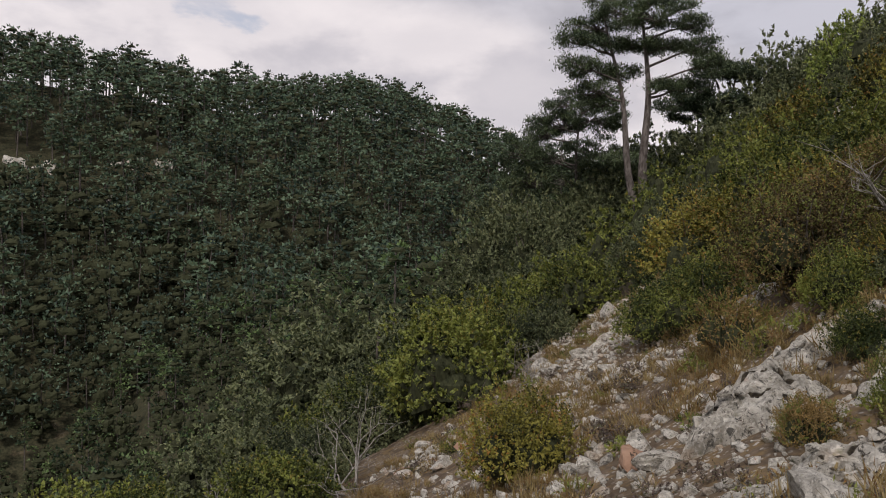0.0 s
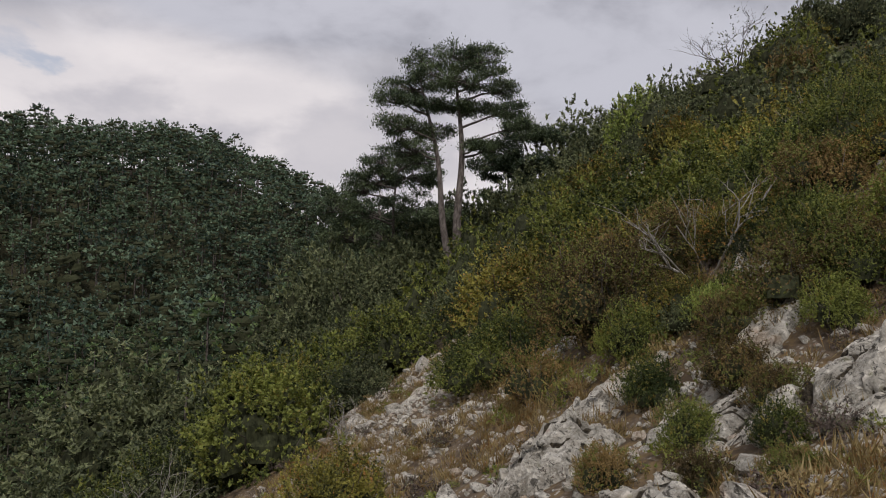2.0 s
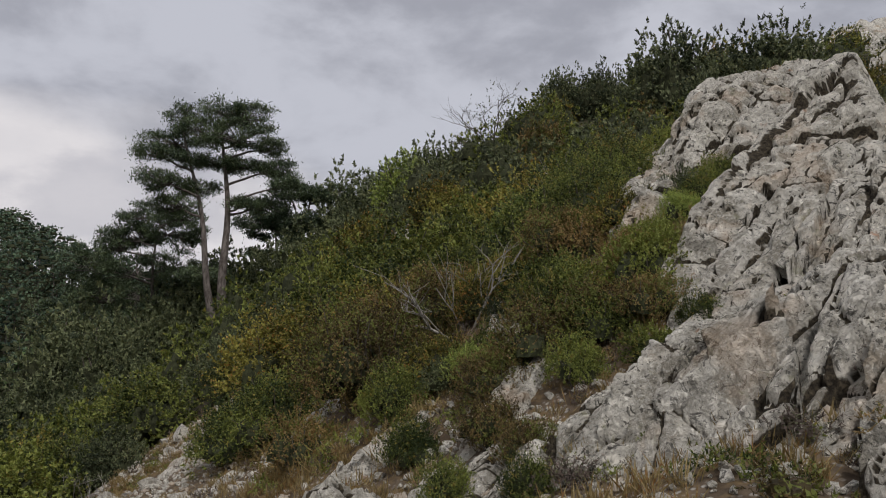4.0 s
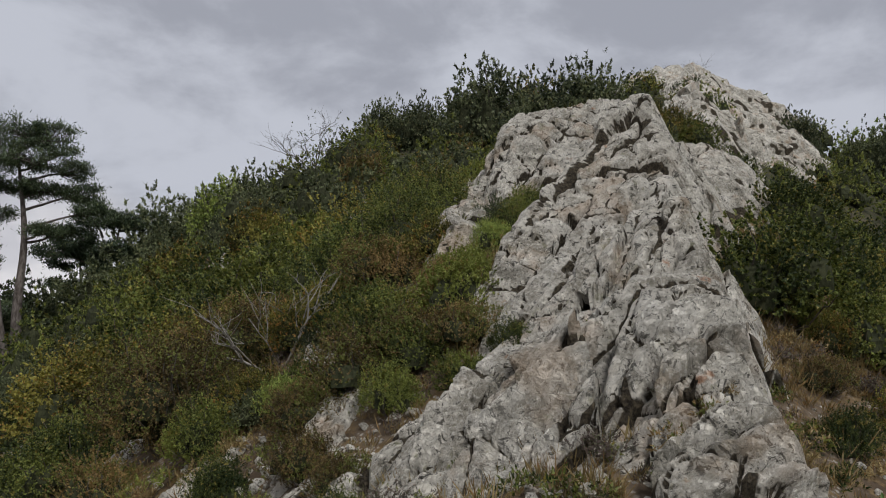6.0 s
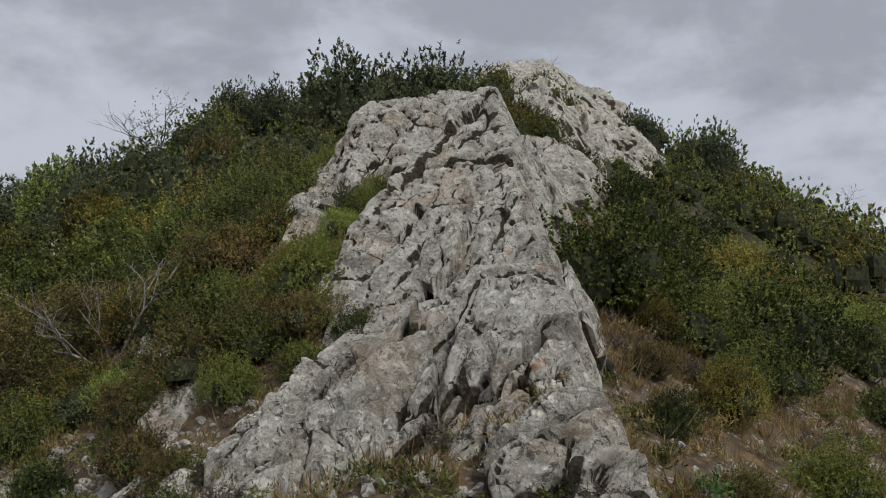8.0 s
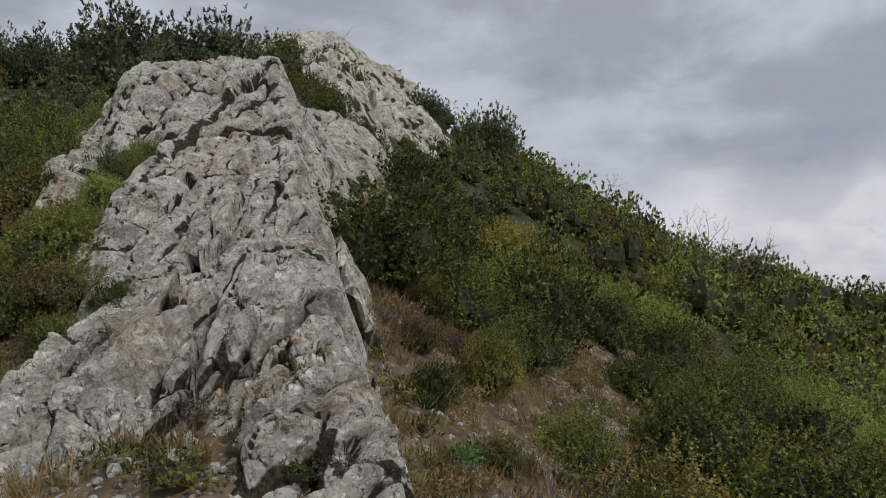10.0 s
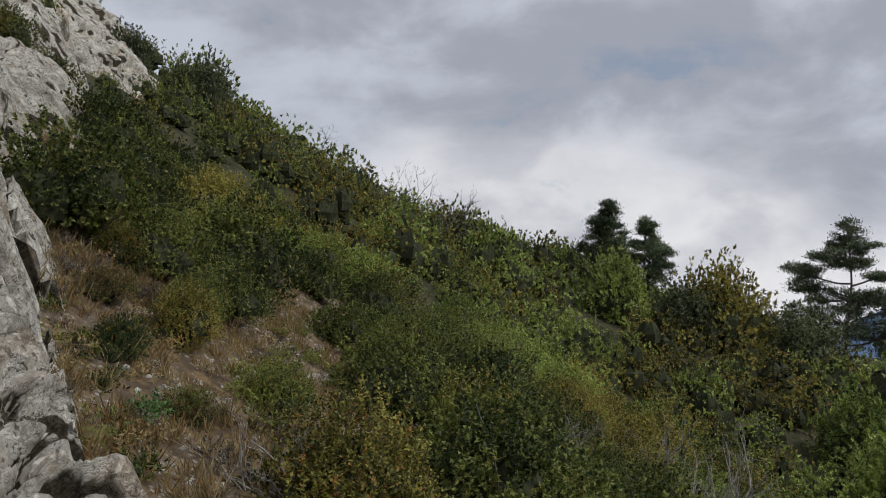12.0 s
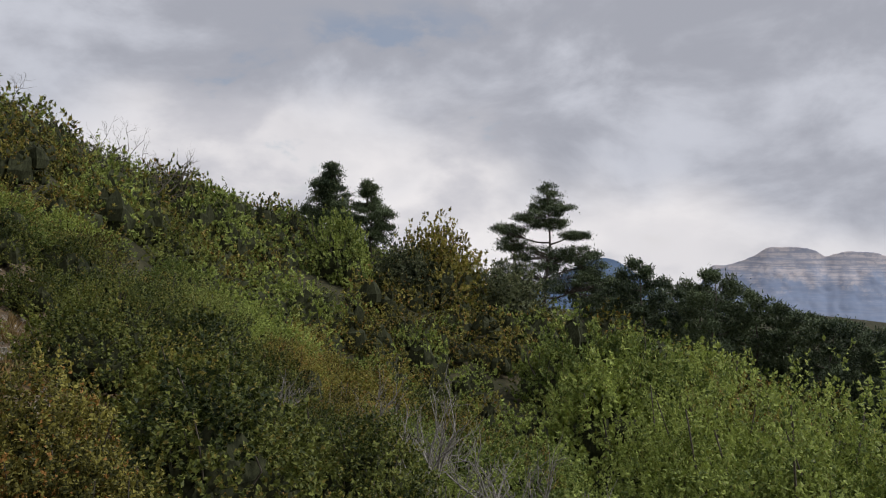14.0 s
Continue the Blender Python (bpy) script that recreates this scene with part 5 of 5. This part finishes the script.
def tree_form(rng, conifer, leaves, leaf):
    """One far tree, a metre tall: leafy clumps, dark cores standing in for the shade inside them, and a pale bole."""
    wide = rng.uniform(0.19, 0.26) if conifer else rng.uniform(0.36, 0.50)
    clumps = rng.integers(7, 11) if conifer else rng.integers(9, 14)
    cz = np.linspace(0.45 if conifer else 0.16, 0.93 if conifer else 0.84, clumps)
    ca = np.arange(clumps) * 2.4 + rng.uniform(0, 6)
    cr = wide * (1.0 - 0.55 * (cz - 0.45) / 0.5 if conifer else 1.05 - 1.1 * np.abs(cz - 0.42)) * rng.uniform(0.35, 1.0, clumps)
    cc = np.stack([cr * np.cos(ca), cr * np.sin(ca), cz], -1)
    k = leaves // clumps
    own = wide * rng.uniform(0.34, 0.62, (clumps, 1, 1))
    way = unit(rng.normal(size=(clumps, k, 3)) + np.array([0, 0, 0.55]))
    pos = (cc[:, None] + way * np.array([1, 1, 0.55 if conifer else 0.8]) * own * rng.uniform(0.7, 1.0, (clumps, k, 1))).reshape(-1, 3)
    way = way.reshape(-1, 3)
    crown = blades(pos, way, leaf * rng.uniform(0.6, 1.2, clumps * k), leaf * 0.85, rng, way * 0.8 + np.array([0, 0, 0.6]))
    cores = []
    for c, o in zip(cc, own[:, 0, 0]):
        v, f = dome(o * 1.1, o * (0.6 if conifer else 0.9), 0.2, rng)
        cores.append((v + c, f))
    bole = tube(np.array([[0, 0, -0.05], [rng.normal() * 0.03, 0, 0.5], [rng.normal() * 0.03, 0, 0.92]]), [0.014, 0.011, 0.004], 4)
    return crown, join(cores), bole


def woods(x, y, rng, tall, leaves, share, leaf, mat):
    """A far wood of many trees, pines taller than the rest."""
    forms = [(tree_form(rng, True, leaves, leaf), tree_form(rng, False, leaves, leaf)) for _ in range(12)]
    z = height(x, y)
    crowns, insides, boles = [], [], []
    for px, py, pz, want in zip(x, y, z, share(x, y)):
        conifer = rng.uniform() < want
        h = rng.uniform(*tall) * (1.0 if conifer else 0.66)
        form = forms[rng.integers(12)][0 if conifer else 1]
        a, w = rng.uniform(0, 6.28), h * rng.uniform(0.8, 1.25)
        c, s = math.cos(a) * w, math.sin(a) * w
        for (v, f), to in zip(form, (crowns, insides, boles)):
            to.append((np.stack([v[:, 0] * c - v[:, 1] * s + px, v[:, 0] * s + v[:, 1] * c + py, v[:, 2] * h + pz], -1), f))
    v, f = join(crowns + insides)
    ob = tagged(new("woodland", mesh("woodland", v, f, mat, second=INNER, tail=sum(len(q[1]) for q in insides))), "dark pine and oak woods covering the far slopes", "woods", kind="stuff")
    v, f = join(boles)
    part("boles", mesh("boles", v, f, BARK, True), ob, "pale bare tree trunks")


x, y, rng = scatter(60, 300, -44, 12, 4.1, 81)
s, d = along(x, y)
m = (d < -36) & (y < 300) & (y < curve(x, (-600, -300, -110, -10, 30, 120, 400), (150, 190, 212, 262, 275, 300, 330)) + 14)
back = np.hypot(x, y) > 125
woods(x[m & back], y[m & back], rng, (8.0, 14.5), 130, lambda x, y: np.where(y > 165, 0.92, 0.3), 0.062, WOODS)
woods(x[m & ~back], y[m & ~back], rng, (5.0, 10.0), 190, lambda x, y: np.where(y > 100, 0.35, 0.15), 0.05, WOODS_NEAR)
x, y, rng = scatter(70, 150, 112, 142, 5.0, 82)
woods(x, y, rng, (5.0, 8.0), 190, lambda x, y: 0.6 + 0 * x, 0.055, WOODS_NEAR)
x, y, rng = scatter(150, 330, 104, 142, 8.5, 83)
woods(x, y, rng, (7.0, 11.0), 60, lambda x, y: 0.7 + 0 * x, 0.085, WOODS)

# ---- the rocky slope: stones, tufts and cushions ----
STONES = [mesh("rock", *stone_form(200 + k, 3), STONE) for k in range(7)] + [mesh("rock", *stone_form(220, 3), RED_STONE)]
rng = np.random.default_rng(91)
GROUND_POLY = OPEN
placed = 0
for k in range(2600):
    s, d = rng.uniform(-1, 18), rng.uniform(-16.5, 2.2)
    if not inside(np.array(s), np.array(d), GROUND_POLY) or math.hypot(s, d) < 2.2:
        continue
    if fbm(np.array(s / 1.8), np.array(d / 1.8), octaves=2, seed=95) < -0.02 or rng.uniform() < 0.35 or placed >= 290:
        continue
    size = 0.05 + 0.19 * rng.uniform() ** 2.6 * (1 + 0.04 * math.hypot(s, d))
    x, y, z = spot(s, d)
    kind = rng.integers(7) if rng.uniform() < 0.975 else 7
    ob = new("rock", STONES[kind])
    ob.matrix_basis = Matrix.LocRotScale((x, y, z + size * 0.12), Euler((rng.normal() * 0.3, rng.normal() * 0.3, rng.uniform(0, 6.28))), (size * rng.uniform(0.8, 1.6), size, size * rng.uniform(0.7, 1.1)))
    tagged(ob, "rust-stained limestone rock on the slope" if kind == 7 else "pale grey limestone rock lying on the slope", "rock", "loose rocks on the slope")
    placed += 1
ob = new("rock", STONES[7])
ob.matrix_basis = Matrix.LocRotScale(Vector(spot(5.35, -4.75)) + Vector((0, 0, 0.05)), Euler((0.2, -0.1, 0.9)), (0.30, 0.22, 0.24))
tagged(ob, "rust-red limestone block on the slope", "rock", "loose rocks on the slope")


for s, d, size in ((6.8, 3.9, 0.20), (7.5, 3.5, 0.14), (6.3, 3.5, 0.12), (9.3, 3.9, 0.2), (10.2, 4.2, 0.18), (5.9, 4.2, 0.16)):
    ob = new("rock", STONES[2])
    ob.matrix_basis = Matrix.LocRotScale(Vector(spot(s, d)) + Vector((0, 0, 0.1 * size)), Euler((0.2, 0.1, s)), (size * 1.3, size, size * 0.8))
    tagged(ob, "pale limestone rock beside the narrow trail", "rock", "loose rocks on the slope")


def strewn(name, label, category, forms, points, sizes, mat, sink, rng, tilt=0.3):
    pieces = []
    for (x, y), k in zip(points, sizes):
        v, f = forms[rng.integers(len(forms))]
        a, b, c = rng.normal() * tilt, rng.normal() * tilt, rng.uniform(0, 6.28)
        m = np.array(Euler((a, b, c)).to_matrix())
        pieces.append(((v * k) @ m.T + np.array([x, y, 0.0]), f, k))
    z = height(np.array([p[0] for p in points]), np.array([p[1] for p in points]))
    v, f = join([(p[0] + np.array([0, 0, zz + p[2] * sink]), p[1]) for p, zz in zip(pieces, z)])
    return tagged(new(name, mesh(name, v, f, mat)), label, category, kind="stuff")


def free_spots(count, seed, patch, share, poly=GROUND_POLY, s_range=(-1.5, 18), d_range=(-16.5, 2.4)):
    rng = np.random.default_rng(seed)
    s, d = rng.uniform(*s_range, count), rng.uniform(*d_range, count)
    ok = inside(s, d, poly) & (fbm(s / patch, d / patch, octaves=2, seed=seed) > share) & (np.hypot(s, d) > 1.6)
    x, y = plan(s[ok], d[ok])
    return list(zip(x, y)), rng


pts, rng = free_spots(30000, 97, 1.2, -0.14)
strewn("scree", "pale limestone chips strewn over the slope", "scree", [stone_form(300 + k, 1) for k in range(6)], pts[:8500], 0.02 + 0.10 * rng.uniform(size=8500) ** 2.0, STONE, 0.15, rng)
STRIP = ((7.4, -6.2), (17, -6.2), (17, -1.6), (7.4, -1.6))
TRAIL = ((2, 0.9), (6, 0.7), (12, 0.6), (17, 1.5), (17, 5.4), (11, 4.9), (6, 4.8), (2, 4))
pts, rng = free_spots(3200, 98, 0.9, -0.05, TRAIL, (2, 17), (0.6, 5.4))
strewn("scree", "limestone chips along the narrow trail", "scree", [stone_form(310 + k, 1) for k in range(4)], pts, 0.015 + 0.05 * rng.uniform(size=len(pts)) ** 2.5, STONE, 0.15, rng)


def tuft(seed, blades, tall, lean=0.5):
    rng = np.random.default_rng(seed)
    base = rng.normal(size=(blades, 3)) * np.array([0.18, 0.18, 0]) * tall
    way = unit(rng.normal(size=(blades, 3)) * np.array([lean, lean, 0.15]) + np.array([0, 0, 1]))
    return kites(base, way, tall * rng.uniform(0.5, 1.2, blades), tall * 0.05, rng)


pts, rng = free_spots(12000, 101, 1.1, -0.05)
strewn("grass", "dry straw-coloured grass tufts on the slope", "grass", [tuft(320 + k, 26, 1.0) for k in range(5)], pts[:2600], rng.uniform(0.08, 0.24, 2600), STRAW, -0.03, rng, 0.1)
pts, rng = free_spots(3000, 102, 0.8, -0.1, TRAIL, (2, 17), (0.6, 5.4))
more, rng = free_spots(1700, 106, 0.8, -0.1, STRIP, (7.4, 17), (-6.2, -1.6))
pts += more
strewn("grass", "dry straw-coloured grass tufts by the trail", "grass", [tuft(330 + k, 22, 1.0) for k in range(5)], pts, rng.uniform(0.08, 0.26, len(pts)), STRAW, -0.03, rng, 0.1)

# cushions of thyme and heath
def cushion_mesh(seed, mat, count=80):
    rng = np.random.default_rng(seed)
    v, f, base, way, span, core = shoots(rng, count, 1.5, 1.1, 0.26, 6, 0.15, 0.06, 0.55, hollow=0.25, heads=1, form=blades)
    v, f = join([(v, f), core])
    return mesh("cushion", v, f, mat)


CUSHIONS = [cushion_mesh(340, HEATH), cushion_mesh(341, HEATH), cushion_mesh(342, STRAW), cushion_mesh(343, NEAR["scrub"]), cushion_mesh(344, NEAR["rust"])]
CUSHION_LABELS = ["grey-brown thyme cushion among stones", "grey-brown thyme cushion among stones", "dry straw-coloured cushion plant", "low green cushion plant among stones", "russet dry cushion plant among stones"]


def cushion(kind, at, size, turn):
    ob = new("cushion_plant", CUSHIONS[kind])
    ob.matrix_basis = Matrix.LocRotScale(at, Euler((0, 0, turn)), (size, size, size * 0.9))
    tagged(ob, CUSHION_LABELS[kind], "cushion plant", "cushion plants")


pts, rng = free_spots(1600, 103, 1.0, -0.05)
for x, y in pts[:150]:
    cushion(rng.choice(5, p=(0.3, 0.22, 0.22, 0.12, 0.14)), (x, y, float(height(x, y)) - 0.02), rng.uniform(0.11, 0.3), rng.uniform(0, 6.28))
pts, rng = free_spots(900, 104, 0.9, -0.2, TRAIL, (2, 14), (0.6, 4.4))
for x, y in pts[:70]:
    cushion(rng.choice(5, p=(0.3, 0.22, 0.2, 0.18, 0.1)), (x, y, float(height(x, y)) - 0.02), rng.uniform(0.12, 0.3), rng.uniform(0, 6.28))
# the many small ones between them
for mat, label, seed, share in ((HEATH, "low grey-brown thyme covering stony ground", 350, -0.12), (STRAW, "dry straw-coloured low plants covering stony ground", 352, 0.0), (NEAR["scrub"], "low green plants between stones", 354, 0.08)):
    forms = [shoots(np.random.default_rng(seed + k), 40, 1.0, 0.7, 0.26, 6, 0.17, 0.07, 0.55, heads=3, form=blades)[:2] for k in range(3)]
    pts, rng = free_spots(2600, seed, 1.0, share)
    more, rng = free_spots(1100, seed + 1, 0.9, share, TRAIL, (2, 14), (0.6, 4.4))
    strip, rng = free_spots(900, seed + 2, 0.9, share, STRIP, (7.4, 16), (-6.2, -1.6))
    pts = pts[:150] + more[:130] + strip[:130]
    strewn("low_plants", label, "ground cover", forms, pts, rng.uniform(0.08, 0.26, len(pts)), mat, -0.05, rng, 0.1)
# and in the joints of the rib
rng = np.random.default_rng(105)
bx, by, bz, bland, brough = BEDS[RIB]
rows, cols = np.nonzero((brough < -0.20) & (bz > bland))
for k in rng.choice(len(rows), 80, replace=False):
    at = rows[k], cols[k]
    cushion(rng.choice(5, p=(0.35, 0.2, 0.2, 0.15, 0.1)), (bx[at], by[at], bz[at] - 0.02), rng.uniform(0.08, 0.22), rng.uniform(0, 6.28))

# a green leafy herb by the trail
v, f, base, way, span, core = shoots(np.random.default_rng(390), 90, 0.8, 0.7, 0.3, 6, 0.22, 0.09, 0.5, heads=3)
ob = new("herb", mesh("herb", v, f, HERB))
ob.matrix_basis = Matrix.LocRotScale(spot(6.2, 1.55, 0.02), Euler((0, 0, 0)), (0.26, 0.26, 0.26))
tagged(ob, "bright green leafy herb beside the trail", "herb")

# bleached dead wood
def dead(label, at, size, seed, depth=3, forks=3, spread=0.45, thick=0.022, name="dead_shrub"):
    ob = new(name, mesh(name, *twiggy(np.random.default_rng(seed), 1.0, spread, thick, depth, forks), DEADWOOD, True))
    ob.matrix_basis = Matrix.LocRotScale(at, Euler((0, 0, seed)), (size, size, size))
    return tagged(ob, label, "dead shrub", "bleached dead shrubs")


for k, (s, d, size) in enumerate(((6.4, -11.4, 1.9), (11.0, -13.4, 1.6), (10.2, -11.6, 1.2), (4.6, -12.4, 1.4), (13.0, -3.9, 1.5), (14.4, -4.6, 1.6), (9.3, -4.3, 1.7), (10.6, 8.4, 1.5), (11.3, 10.6, 2.0), (10.8, 11.4, 2.0), (12.0, 11.8, 2.1), (9.9, 10.2, 1.7), (11.9, 12.9, 2.1), (13.4, 13.0, 2.2), (10.2, 12.6, 2.0), (5.6, 2.55, 1.15), (15.5, -5.4, 1.7), (12.4, 13.9, 2.3), (8.5, 9.4, 2.4), (7.8, 10.2, 2.5), (7.0, 10.6, 2.5), (7.5, 11.4, 2.7), (6.4, 11.0, 2.5), (8.6, 10.8, 2.7), (6.0, 12.2, 2.8))):
    dead("bleached bare shrub among green scrub", spot(s, d, 0.05), size, 400 + k, 3, 3, 0.3 if d > 5 else 0.5, 0.016)
